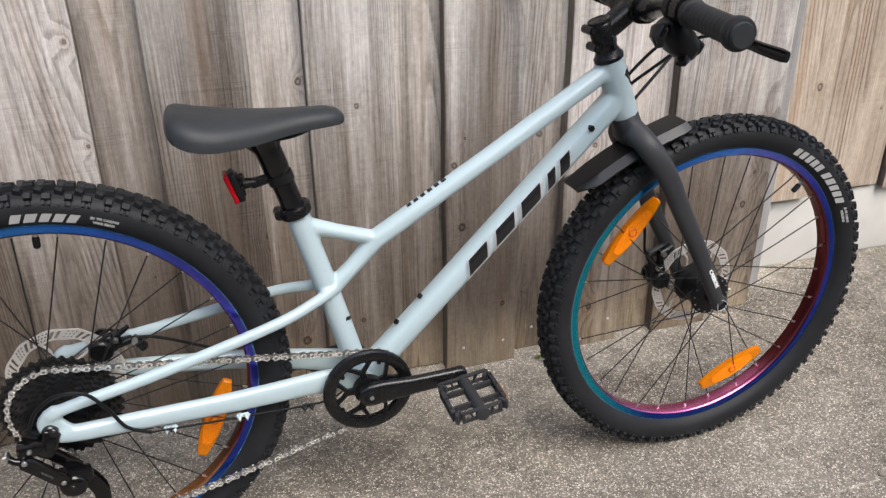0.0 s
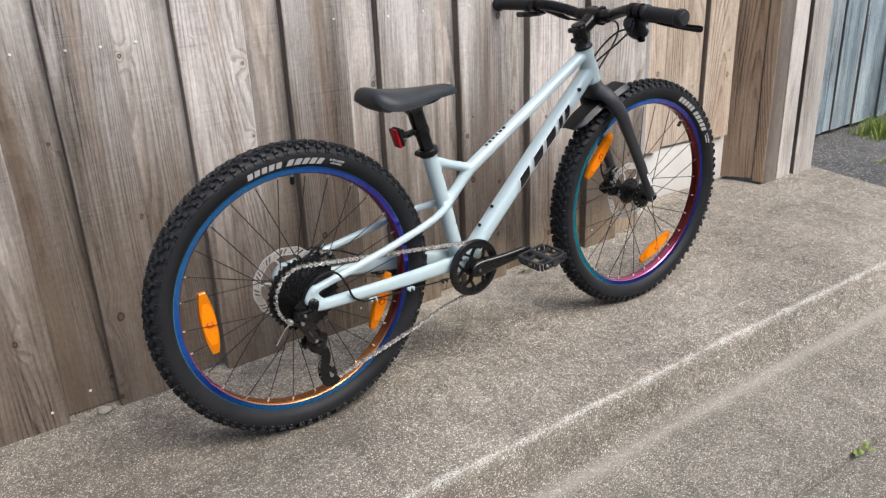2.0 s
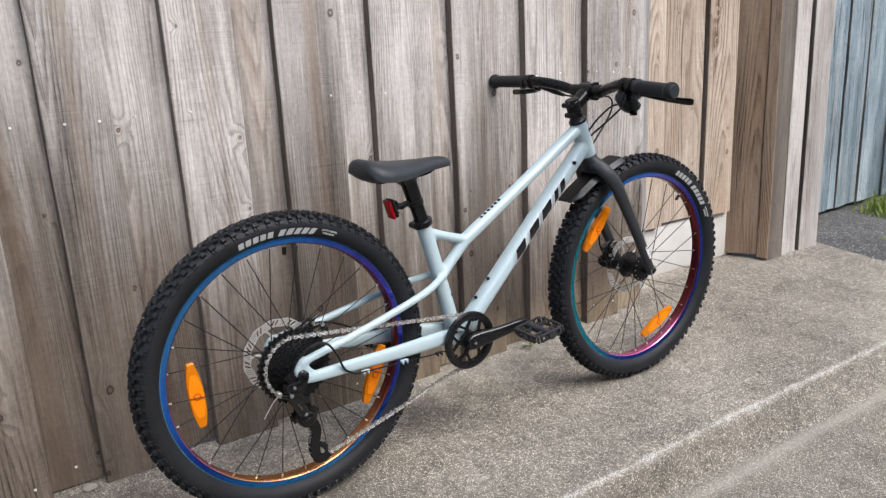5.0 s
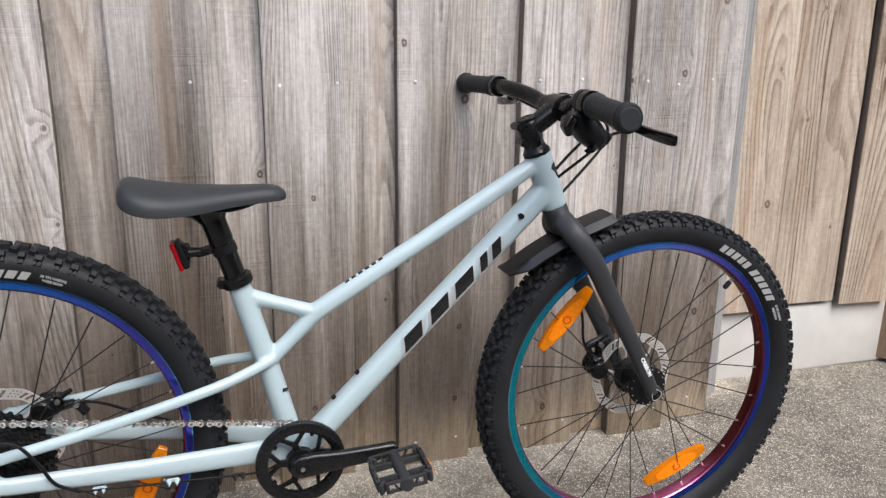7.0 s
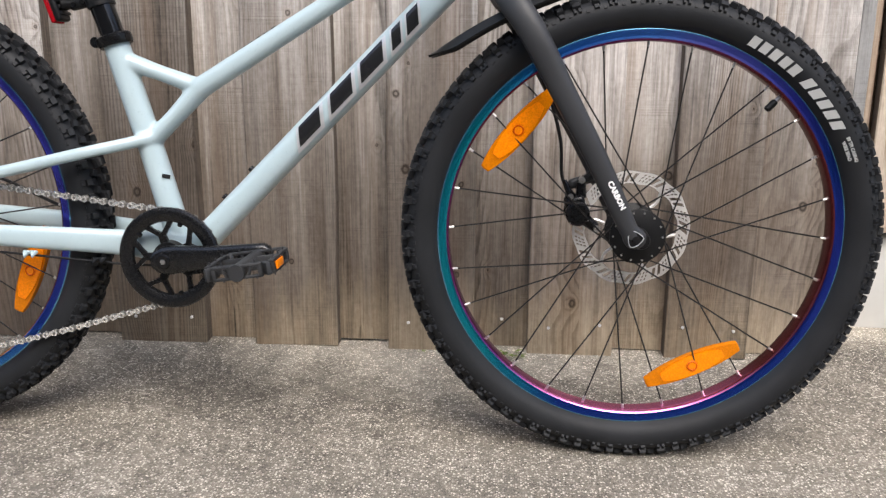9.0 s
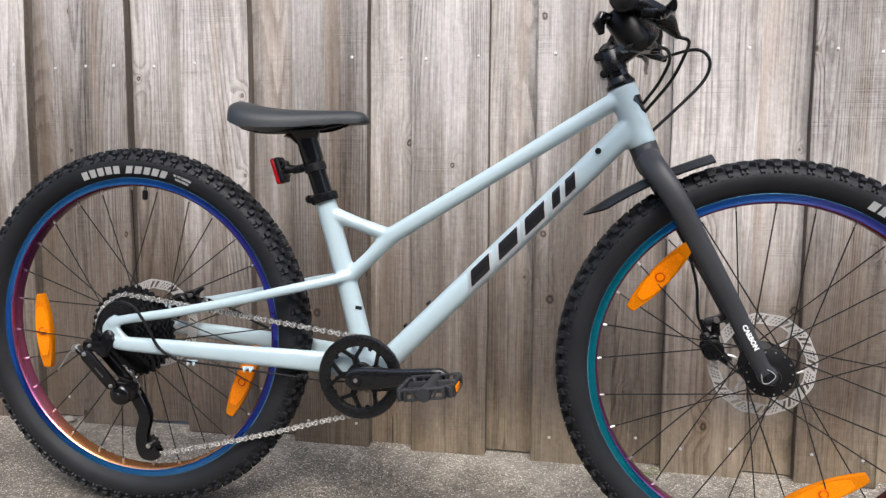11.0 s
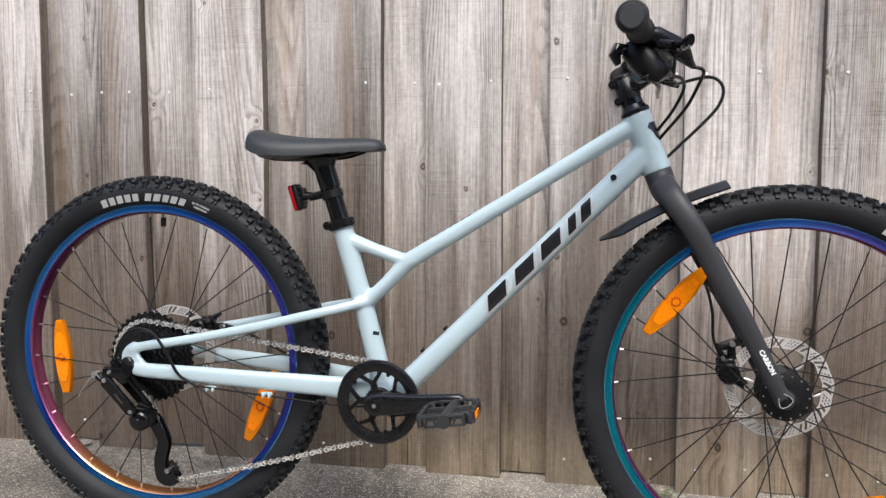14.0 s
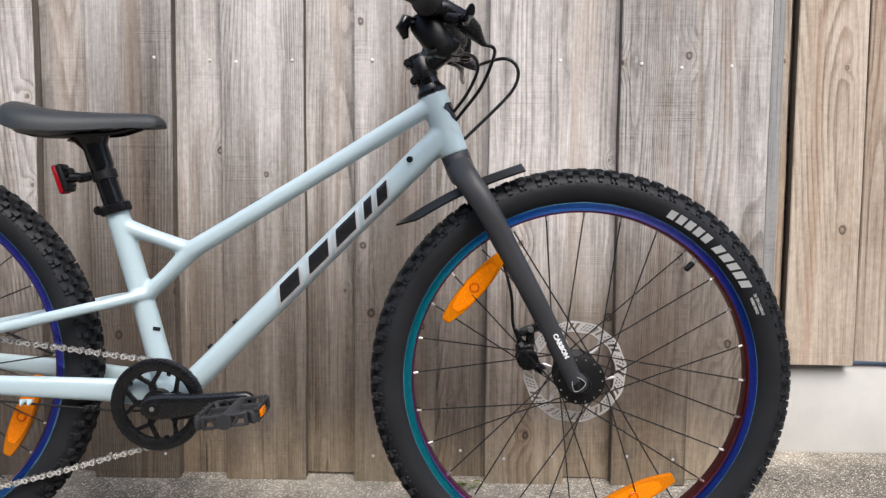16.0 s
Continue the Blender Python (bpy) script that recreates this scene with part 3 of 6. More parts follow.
for i, ((_, a), (b, _)) in enumerate(zip(PROUD, PROUD[1:] + [(1.003, 0)])):
    z0 = foot((a + b) / 2, 0.30) + rnd.uniform(0.002, 0.009)
    end = 1.003 if i == len(PROUD) - 1 else b + 0.025
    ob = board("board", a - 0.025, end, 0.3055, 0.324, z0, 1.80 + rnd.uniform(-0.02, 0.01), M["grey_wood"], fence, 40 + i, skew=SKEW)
    for z in (0.062, 0.786, 1.5):
        if rnd.random() < 0.5:
            continue
        nail((a + b) / 2 + rnd.uniform(-0.012, 0.02), 0.305 + SKEW * (a + b) / 2, z + rnd.uniform(-0.007, 0.007), ob)
for z in (0.25, 0.79, 1.5):
    bm = bmesh.new()
    box(bm, (-0.5, 0.346, z), (2.96, 0.04, 0.085), Matrix.Rotation(0.018, 4, 'Z'), bevel=0.003)
    part("rail", bm, M["grey_wood"], fence)
board("end_batten", 1.0045, 1.029, 0.330, 0.372, 0.05, 1.8, M["silver_wood"], fence, 77)

# the set-back stretch of newer boards over a whitewashed plinth
bm = bmesh.new()
box(bm, (1.30, 0.549, 0.10), (0.80, 0.17, 0.19), bevel=0.012, segments=3)
for v in bm.verts:
    v.co += 0.004 * Vector((0, noise.noise(v.co * 8), noise.noise(v.co * 6 + Vector((5, 0, 0)))))
plinth = tagged(new("plinth", finish(bm, M["white_paint"], "plinth")), "low whitewashed masonry plinth under newer fence boards", "plinth", kind="structure")

fence_b = thing("fence", (1.3, 0.43, 0.2), "newer brown and tan vertical fence boards above a white plinth", "fence", kind="structure")
for i, (a, b, d) in enumerate(((0.93, 1.094, 0.016), (1.101, 1.240, 0.0), (1.249, 1.462, 0.014), (1.472, 1.637, 0.0))):
    board("board", a, b, 0.440 + d, 0.462 + d, 0.198 + 0.006 * (i % 3), 1.95, M["new_wood"], fence_b, 90 + i)
board("backing_board", 1.04, 1.63, 0.482, 0.50, 0.21, 1.95, M["post_wood"], fence_b, 99)
bm = bmesh.new()
box(bm, (1.33, 0.522, 0.9), (0.9, 0.04, 0.09), bevel=0.003)
part("rail", bm, M["new_wood"], fence_b)

# brown board and post that stand forward beside the plinth, and the grey boards after them
fence_c = thing("fence", (1.9, 0.34, 0.0), "tall brown post board and grey boards at the fence's forward corner", "fence", kind="structure")


def along(p, q):
    d = Vector((q[0] - p[0], q[1] - p[1], 0))
    m = Matrix.Translation((p[0], p[1], 0)) @ Matrix.Rotation(math.atan2(d.y, d.x), 4, "Z")
    return m, d.length


m, w = along((1.645, 0.475), (1.7175, 0.367))
board("board", 0, w, 0, 0.03, 0.02, 2.1, M["post_wood"], fence_c, 120, m)
m, w = along((1.7185, 0.365), (1.733, 0.330))
board("post", 0, w, -0.004, 0.05, 0.008, 2.1, M["post_wood"], fence_c, 121, m)
for i, (a, b, d) in enumerate(((1.737, 1.832, 0.0), (1.846, 1.938, 0.006), (1.956, 2.085, 0.0))):
    board("board", a, b, 0.334 + d, 0.358 + d, foot(a, 0.33), 2.1, M["dark_wood"] if i == 0 else M["end_wood"], fence_c, 125 + i)
# the same darkened wood closes the gaps from behind
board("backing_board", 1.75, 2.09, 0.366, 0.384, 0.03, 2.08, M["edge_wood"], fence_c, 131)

# ---- the blue shed ----
shed = thing("shed", (3.4, 0.62, -0.03), "shed wall of weathered blue-painted vertical boards", "shed")
x = 2.10
rnd = random.Random(11)
i = 0
while x < 5.6:
    w = rnd.uniform(0.075, 0.120)
    d = 0.009 * (i % 2)
    board("board", x, x + w, 0.60 + d, 0.63 + d, ground_z(x, 0.6) + 0.035, 2.5, M["blue_wood"], shed, 200 + i)
    x += w + rnd.uniform(0.001, 0.005)
    i += 1
bm = bmesh.new()
box(bm, (3.8, 0.68, 1.2), (3.5, 0.04, 2.5), bevel=0.004)
part("backing", bm, M["post_wood"], shed)

# ---- the bicycle ----
Y0 = -0.010                       # the bicycle's middle plane
REAR, FRONT = (-0.403, 0.298), (0.607, 0.284)
bike = thing("bicycle", (0.1, Y0, pave_z(0.1, Y0)), "pale blue child's mountain bicycle with rainbow rims leaning on the fence", "bicycle")


def welded(name, bm, mat, parent, label="", voxel=0.0024, turns=8):
    """Tubes run together into one skin, with soft fillets at the joints."""
    ob = part(name, bm, mat, parent, label, limit=9)
    r = ob.modifiers.new("skin", "REMESH")
    r.mode, r.voxel_size, r.use_smooth_shade = "VOXEL", voxel, True
    s = ob.modifiers.new("fillet", "SMOOTH")
    s.factor, s.iterations = 0.5, turns
    return ob


def p3(x, z, y=0.0):
    return (x, Y0 + y, z)


# frame
bm = bmesh.new()
tube(bm, [p3(0.3885, 0.6945), p3(0.4215, 0.6085)], 0.0208, 28)                                            # head tube
tube(bm, [p3(0.395, 0.680), p3(0.37, 0.6675), p3(0.21, 0.5695), p3(0.036, 0.4645)], [(0.0135, 0.0165), (0.0130, 0.016), (0.0120, 0.015), (0.0135, 0.015)], 24, power=2.4)
tube(bm, [p3(0.050, 0.473), p3(0.036, 0.4625), p3(0.004, 0.430), p3(-0.034, 0.394)], [(0.013, 0.0145), (0.0135, 0.0145), (0.0115, 0.0145), (0.0120, 0.016)], 24)
tube(bm, [p3(0.418, 0.649), p3(0.363, 0.5935), p3(0.1065, 0.338), p3(0.012, 0.244)], [(0.0185, 0.0195), (0.0182, 0.020), (0.0178, 0.021), (0.0185, 0.022)], 28, power=2.6)
tube(bm, [p3(-0.070, 0.524), p3(-0.036, 0.400), p3(-0.012, 0.305), p3(0.0, 0.251)], [0.0166, 0.0166, 0.017, 0.018], 28)
tube(bm, [p3(-0.056, 0.4995), p3(-0.015, 0.4855), p3(0.038, 0.4670)], [(0.0125, 0.013), (0.0102, 0.0115), (0.0115, 0.012)], 20)
lathe(bm, ((0.0215, -0.036), (0.0215, 0.036)), 0.0, 0.251, Y0, 28)
for s in (-1, 1):
    # seat stays leave the strut's foot and bow outwards round the tyre
    ss = curve([(-0.020, s * 0.006, 0.404), (-0.060, s * 0.028, 0.394), (-0.110, s * 0.047, 0.383), (-0.200, s * 0.057, 0.362), (-0.300, s * 0.065, 0.341), (-0.385, s * 0.073, 0.327), (-0.410, s * 0.0745, 0.320)], 5)
    tube(bm, [(x, Y0 + y, z) for x, y, z in ss], [(0.0078, 0.0076)] * len(ss), 18, power=2.6)
    cs = curve([(-0.008, s * 0.024, 0.256), (-0.050, s * 0.030, 0.2635), (-0.082, s * 0.036, 0.267), (-0.150, s * 0.050, 0.273), (-0.210, s * 0.058, 0.277), (-0.300, s * 0.067, 0.283), (-0.380, s * 0.074, 0.287), (-0.404, s * 0.0755, 0.290)], 5)
    n = len(cs)
    tube(bm, [(x, Y0 + y, z) for x, y, z in cs], [(0.0195 - 0.0092 * k / n, 0.010 - 0.002 * k / n) for k in range(n)], 18, power=3.0)
    # dropout: the two stays meet in a rounded hook behind the axle
    dr = curve([(-0.372, 0.329), (-0.402, 0.324), (-0.416, 0.315), (-0.4185, 0.304), (-0.411, 0.2935), (-0.39, 0.288)], 5)
    tube(bm, [(x, Y0 + s * 0.0745, z) for x, z in dr], [(0.0075, 0.0058)] * len(dr), 14)
for s in (-1, 1):
    plate(bm, [(-0.422, 0.319), (-0.4245, 0.312), (-0.421, 0.303), (-0.410, 0.290), (-0.390, 0.288), (-0.385, 0.301), (-0.392, 0.309), (-0.398, 0.319), (-0.394, 0.330), (-0.403, 0.334), (-0.414, 0.328)],
          Y0 + s * 0.0695, Y0 + s * 0.0795)
frame_ob = welded("frame", bm, M["blue_paint"], bike, "glossy pale blue alloy frame")

# black lettering blocks with silver rims on the down tube
d_dir = Vector((0.2565, 0, 0.2555)).normalized()
d_up = Vector((-d_dir.z, 0, d_dir.x))


def tube_skin(along_m, across, lift):
    """A point on the near flank of the down tube."""
    c = Vector((0.1065, Y0, 0.338)) + d_dir * along_m
    b = 0.0205 * (max(0.0, 1 - (abs(across) / 0.0185) ** 2.6)) ** (1 / 2.6)
    return c + d_up * across + Vector((0, -(b + lift), 0))


def decal(name, u0, u1, v0, v1, slant, lift, mat, label=""):
    bm = bmesh.new()
    nu, nv = 6, 8
    rows = []
    for j in range(nv + 1):
        v = v0 + (v1 - v0) * j / nv
        rows.append([bm.verts.new(tube_skin(u0 + (u1 - u0) * i / nu + slant * v, v, lift)) for i in range(nu + 1)])
    for r0, r1 in zip(rows, rows[1:]):
        for i in range(nu):
            bm.faces.new((r0[i], r0[i + 1], r1[i + 1], r1[i]))
    return part(name, bm, mat, frame_ob, label)


for u0, u1 in ((0.090, 0.137), (0.149, 0.196), (0.204, 0.252), (0.262, 0.281), (0.288, 0.312)):
    decal("logo_rim", u0 - 0.0015, u1 + 0.0015, -0.0128, 0.0124, 0.85, 0.0009, M["silver_print"], "silver outline of a logo block")
    decal("logo_block", u0 + 0.07 * (u1 - u0), u1 - 0.10 * (u1 - u0), -0.0085, 0.0112, 0.85, 0.0013, M["black_print"], "gloss black logo block")
decal("maker_mark", -0.098, -0.088, -0.002, 0.010, 0.85, 0.0010, M["black_print"], "small black printed mark")
# small grey name bars on the upper tube's top
t_dir = Vector((0.334, 0, 0.203)).normalized()
for k in range(6):
    bm = bmesh.new()
    c = Vector((0.095, Y0, 0.4998)) + t_dir * (0.0120 * k) + Vector((-t_dir.z, 0, t_dir.x)) * 0.0126
    box(bm, c, (0.0075, 0.0090, 0.0010), Matrix.Rotation(-math.atan2(t_dir.z, t_dir.x), 4, "Y"), bevel=0.0003)
    part("name_bar", bm, M["black_print"], frame_ob, "dark grey printed bar")
# badge on the head tube's front
bm = bmesh.new()
ht = Vector((0.033, 0, -0.086)).normalized()
hn = Vector((-ht.z, 0, ht.x))
rings = []
for k, wide in ((-1.0, 0.95), (-0.6, 1.20), (0.0, 0.90), (0.6, 0.80), (1.0, 0.55)):
    c = Vector((0.4010, Y0, 0.6620)) + ht * (0.014 * k)
    arc = [(r, a * wide / 4) for r, order in ((0.0214, range(-4, 5)), (0.0200, range(4, -5, -1))) for a in order]
    rings.append([c + hn * (r * math.cos(a)) + Vector((0, r * math.sin(a), 0)) for r, a in arc])
loft(bm, rings)
part("head_badge", bm, M["black_print"], frame_ob, "small dark badge")
# bolts, cable port, small seat-tube mark
for x, z, y in ((0.358, 0.600, -0.0185),):
    bm = bmesh.new()
    lathe(bm, ((0.0046, -0.0035), (0.0046, 0.004)), x, z, Y0 + y, 16)
    part("cable_port", bm, M["black_plastic"], frame_ob, "small black rubber plug")
for u in (-0.040, 0.013):
    bm = bmesh.new()
    c = Vector((0.1065, Y0, 0.338)) + d_dir * u + d_up * 0.0185
    tube(bm, [c, c + d_up * 0.004], 0.0042, 12)
    part("bottle_bolt", bm, M["black_steel"], frame_ob)
bm = bmesh.new()
box(bm, (-0.0105, Y0 - 0.0118, 0.3515), (0.011, 0.0012, 0.0055), Matrix.Rotation(radians(44), 4, "Z") @ turn_y(14), bevel=0.0003)
part("size_mark", bm, M["black_print"], frame_ob)
for x, z, mat in ((-0.271, 0.2600, "blue_paint"), (-0.176, 0.2540, "blue_paint"), (-0.086, 0.2455, "black_plastic")):
    bm = bmesh.new()
    for e in (-0.0052, 0.0052):
        tube(bm, [(x + e - 0.0030, Y0 - 0.0575 + 0.04 * x, z + 0.004), (x + e, Y0 - 0.0630 + 0.04 * x, z), (x + e + 0.0030, Y0 - 0.0575 + 0.04 * x, z + 0.004)], [0.0024, 0.0032, 0.0024], 10)
    box(bm, (x, Y0 - 0.0565 + 0.04 * x, z + 0.003), (0.016, 0.006, 0.004), bevel=0.0012)
    part("cable_guide", bm, M[mat], frame_ob)

# headset, fork
bm = bmesh.new()
h_dir = Vector((-0.033, 0, 0.086)).normalized()
top = Vector((0.3885, Y0, 0.6945))
tube(bm, [top - h_dir * 0.001, top + h_dir * 0.004, top + h_dir * 0.008, top + h_dir * 0.013], [0.0215, 0.0215, 0.0185, 0.0165], 28)
part("headset", bm, M["black_matt"], bike)
bm = bmesh.new()
crown = Vector((0.4225, Y0, 0.6065))
tube(bm, [crown + h_dir * 0.0040, crown - h_dir * 0.010, crown - h_dir * 0.026, crown - h_dir * 0.040], [0.0205, (0.0205, 0.026), (0.020, 0.036), (0.017, 0.038)], 28)
for s in (-1, 1):
    leg = curve([(0.428, s * 0.018, 0.590), (0.441, s * 0.042, 0.570), (0.466, s * 0.0545, 0.533), (0.500, s * 0.0565, 0.471), (0.549, s * 0.0575, 0.381), (0.586, s * 0.058, 0.306), (0.595, s * 0.058, 0.290)], 6)
    n = len(leg)
    tube(bm, [(x, Y0 + y, z) for x, y, z in leg], [(0.0185 - 0.0090 * (k / n) ** 1.5, 0.013 - 0.003 * k / n) for k in range(n)], 20, power=2.3)
    lathe(bm, ((0.0142, s * 0.058 - 0.0065), (0.0142, s * 0.058 + 0.0065)), 0.5965, 0.2900, Y0, 24)
box(bm, (0.540, Y0 + 0.052, 0.345), (0.036, 0.012, 0.014), turn_y(-20), bevel=0.003)
fork_ob = welded("fork", bm, M["black_fork"], bike, "satin charcoal carbon fork", 0.0022, 7)


def word(text, size, depth=0.0006):
    """Raised letters in the x-y plane, centred."""
    cu = bpy.data.curves.new("word", "FONT")
    cu.body, cu.size, cu.extrude, cu.align_x, cu.align_y, cu.resolution_u, cu.offset = text, size, depth, "CENTER", "CENTER", 2, size * 0.045
    ob = bpy.data.objects.new("word", cu)
    scene.collection.objects.link(ob)
    bpy.context.view_layer.update()
    me = ob.to_mesh()
    bm = bmesh.new()
    bm.from_mesh(me)
    ob.to_mesh_clear()
    bpy.data.objects.remove(ob)
    bpy.data.curves.remove(cu)
    return bm


bm = word("CARBON", 0.0092)
leg_dir = Vector((0.049, 0, -0.09)).normalized()
leg_up = Vector((leg_dir.z * -1, 0, leg_dir.x))
leg_m = Matrix((( leg_dir.x, leg_up.x, 0, 0.5705), (0, 0, -1, Y0 - 0.0688), (leg_dir.z, leg_up.z, 0, 0.344), (0, 0, 0, 1)))
bmesh.ops.transform(bm, matrix=leg_m, verts=bm.verts)
part("lettering", bm, M["white_print"], fork_ob, "white printed word on the fork leg")

# stem and steerer
bm = bmesh.new()
s0 = top + h_dir * 0.010
tube(bm, [s0, s0 + h_dir * 0.030, s0 + h_dir * 0.040], [0.0155, 0.0155, 0.0165], 24)
tube(bm, [s0 + h_dir * 0.012, s0 + h_dir * 0.041, s0 + h_dir * 0.044], [0.0175, 0.0175, 0.0155], 24)
clamp_c = Vector((0.423, Y0, 0.763))
tube(bm, [s0 + h_dir * 0.028, clamp_c - Vector((0.010, 0, 0.004))], [(0.0145, 0.016), (0.0150, 0.019)], 20, power=2.8)
tube(bm, [clamp_c + Vector((0, -0.021, 0)), clamp_c + Vector((0, 0.021, 0))], 0.0205, 24, side=(0, 0, 1))
stem = part("stem", bm, M["black_matt"], bike, "matt black alloy stem")
bm = bmesh.new()
tube(bm, [top + h_dir * 0.012, top + h_dir * 0.024], 0.0160, 28)
part("spacer", bm, M["black_gloss"], stem, "gloss black headset spacer")
bm = bmesh.new()
tube(bm, [s0 + h_dir * 0.044, s0 + h_dir * 0.048, s0 + h_dir * 0.049], [0.0165, 0.0160, 0.0120], 24)
part("top_cap", bm, M["black_matt"], stem)
for k in (0.014, 0.040):
    bm = bmesh.new()
    c = s0 + h_dir * k + Vector((-0.0165, 0, -0.006))
    round_ear = [c + Vector((0, -0.013, 0)), c + Vector((0, 0.013, 0))]
    tube(bm, round_ear, 0.0062, 14, side=(0, 0, 1))
    tube(bm, [c, c + Vector((0.010, 0, 0.004))], [(0.0058, 0.011), (0.0075, 0.012)], 12)
    part("ear", bm, M["black_matt"], stem)
    bm = bmesh.new()
    tube(bm, [c + Vector((-0.0005, -0.0148, 0)), c + Vector((-0.0005, -0.0125, 0))], 0.0040, 12, side=(0, 0, 1))
    part("pinch_bolt", bm, M["black_steel"], stem)
bm = bmesh.new()
for sy in (-1, 1):
    box(bm, clamp_c + Vector((0.012, sy * 0.0135, 0)), (0.016, 0.0115, 0.044), bevel=0.004, segments=3)
box(bm, clamp_c + Vector((0.0165, 0, 0)), (0.006, 0.020, 0.020), bevel=0.002)
plate_ob = part("faceplate", bm, M["black_matt"], stem, "black four-bolt faceplate")
for sy in (-1, 1):
    for sz in (-1, 1):
        bm = bmesh.new()
        c = clamp_c + Vector((0.0195, sy * 0.0135, sz * 0.0165))
        tube(bm, [c, c + Vector((0.0035, 0, 0))], 0.0036, 10)
        part("faceplate_bolt", bm, M["steel"], plate_ob)

# handlebar
bar = curve([(0.373, -0.296, 0.776), (0.384, -0.20, 0.781), (0.392, -0.135, 0.784), (0.410, -0.085, 0.775), (0.421, -0.045, 0.765), (0.423, 0.0, 0.763),
             (0.421, 0.045, 0.765), (0.410, 0.085, 0.776), (0.392, 0.135, 0.785), (0.382, 0.20, 0.785), (0.367, 0.300, 0.784)], 6)
bm = bmesh.new()
tube(bm, [(x, Y0 + y, z) for x, y, z in bar], [0.0155 if abs(y) < 0.05 else 0.0125 for x, y, z in bar], 18, side=(0, 0, 1))
handlebar = part("handlebar", bm, M["black_matt"], bike, "matt black riser handlebar")


def bar_at(y):
    for a, b in zip(bar, bar[1:]):
        if a[1] <= y <= b[1]:
            t = (y - a[1]) / (b[1] - a[1])
            return Vector((a[0] + t * (b[0] - a[0]), Y0 + y, a[2] + t * (b[2] - a[2])))
    return Vector((bar[-1][0], Y0 + y, bar[-1][2])) if y > 0 else Vector((bar[0][0], Y0 + y, bar[0][2]))


for s in (-1, 1):
    bm = bmesh.new()
    prof = [(0.183, 0.0162), (0.187, 0.0175), (0.192, 0.0175), (0.195, 0.0150)]
    y = 0.197
    while y < 0.274:
        prof += [(y, 0.0150), (y + 0.003, 0.0155), (y + 0.006, 0.0150)]
        y += 0.009
    prof += [(0.280, 0.0158), (0.284, 0.0186), (0.291, 0.0190), (0.295, 0.0176), (0.296, 0.0145)]
    tube(bm, [bar_at(s * v) for v, r in prof], [r for v, r in prof], 24, side=(0, 0, 1))
    grip = part("grip", bm, M["grip_rubber"], handlebar, "ribbed black rubber grip")
    bm = bmesh.new()
    e = bar_at(s * 0.296)
    tube(bm, [e, e + Vector((-0.0001, s * 0.003, 0))], [0.0148, 0.0130], 24, side=(0, 0, 1))
    part("end_cap", bm, M["vinyl"], handlebar, "dark grey grip end cap")
    # brake lever: clamp, body, blade
    bm = bmesh.new()
    c = bar_at(s * 0.168)
    tube(bm, [c + Vector((0, -0.007 * s, 0)), c + Vector((0, 0.007 * s, 0))], 0.0175, 20, side=(0, 0, 1))
    tube(bm, [c + Vector((0.004, -s * 0.002, -0.002)), c + Vector((0.018, -s * 0.006, -0.005)), c + Vector((0.042, -s * 0.020, -0.016)), c + Vector((0.056, -s * 0.032, -0.026)), c + Vector((0.066, -s * 0.046, -0.036)), c + Vector((0.070, -s * 0.052, -0.039))],
         [(0.008, 0.008), (0.0125, 0.0115), (0.0135, 0.0120), (0.0105, 0.0100), (0.0050, 0.0050), (0.0036, 0.0036)], 16, side=(0, 0, 1), power=2.8)
    tube(bm, [c + Vector((0.026, s * 0.002, -0.018)), c + Vector((0.040, s * 0.016, -0.022))], [(0.009, 0.007), (0.007, 0.006)], 12, side=(0, 0, 1))
    lever = part("brake_lever", bm, M["black_matt"], bike, "black hydraulic brake lever")
    bm = bmesh.new()
    bl = curve([c + Vector((0.036, s * 0.006, -0.021)), c + Vector((0.046, s * 0.035, -0.027)), c + Vector((0.047, s * 0.085, -0.032)), c + Vector((0.050, s * 0.127, -0.0345))], 5)
    tube(bm, bl, [(0.0042, 0.0056 + 0.0022 * k / len(bl)) for k in range(len(bl) - 1)] + [(0.0036, 0.0062)], 14, side=(0, 0, 1), power=2.6)
    part("blade", bm, M["black_gloss"], lever, "glossy black lever blade")
# shifter pod under the near grip
bm = bmesh.new()
c = bar_at(-0.146)
tube(bm, [c + Vector((0, 0.005, 0)), c + Vector((0, -0.005, 0))], 0.0165, 18, side=(0, 0, 1))
tube(bm, [c + Vector((-0.016, -0.004, -0.014)), c + Vector((-0.012, -0.005, -0.020)), c + Vector((0.006, -0.006, -0.040)), c + Vector((0.018, -0.006, -0.052)), c + Vector((0.024, -0.004, -0.058))],
     [(0.010, 0.012), (0.0165, 0.017), (0.0185, 0.021), (0.0150, 0.019), (0.008, 0.012)], 20, power=3.2)
box(bm, c + Vector((0.022, -0.004, -0.044)), (0.030, 0.030, 0.018), turn_y(34), bevel=0.005, segments=3)
box(bm, c + Vector((0.004, 0.0, -0.016)), (0.026, 0.018, 0.022), turn_y(-24), bevel=0.004)
shifter = part("shifter", bm, M["black_plastic"], bike, "black trigger shifter pod")
bm = bmesh.new()
tube(bm, [c + Vector((-0.014, -0.010, -0.020)), c + Vector((-0.022, -0.014, -0.022)), c + Vector((-0.031, -0.018, -0.022)), c + Vector((-0.034, -0.020, -0.030)), c + Vector((-0.030, -0.020, -0.042))],
     [(0.004, 0.006), (0.006, 0.009), (0.008, 0.011), (0.008, 0.011), (0.004, 0.006)], 14, power=3.0)
part("trigger", bm, M["black_gloss"], shifter)
bm = bmesh.new()
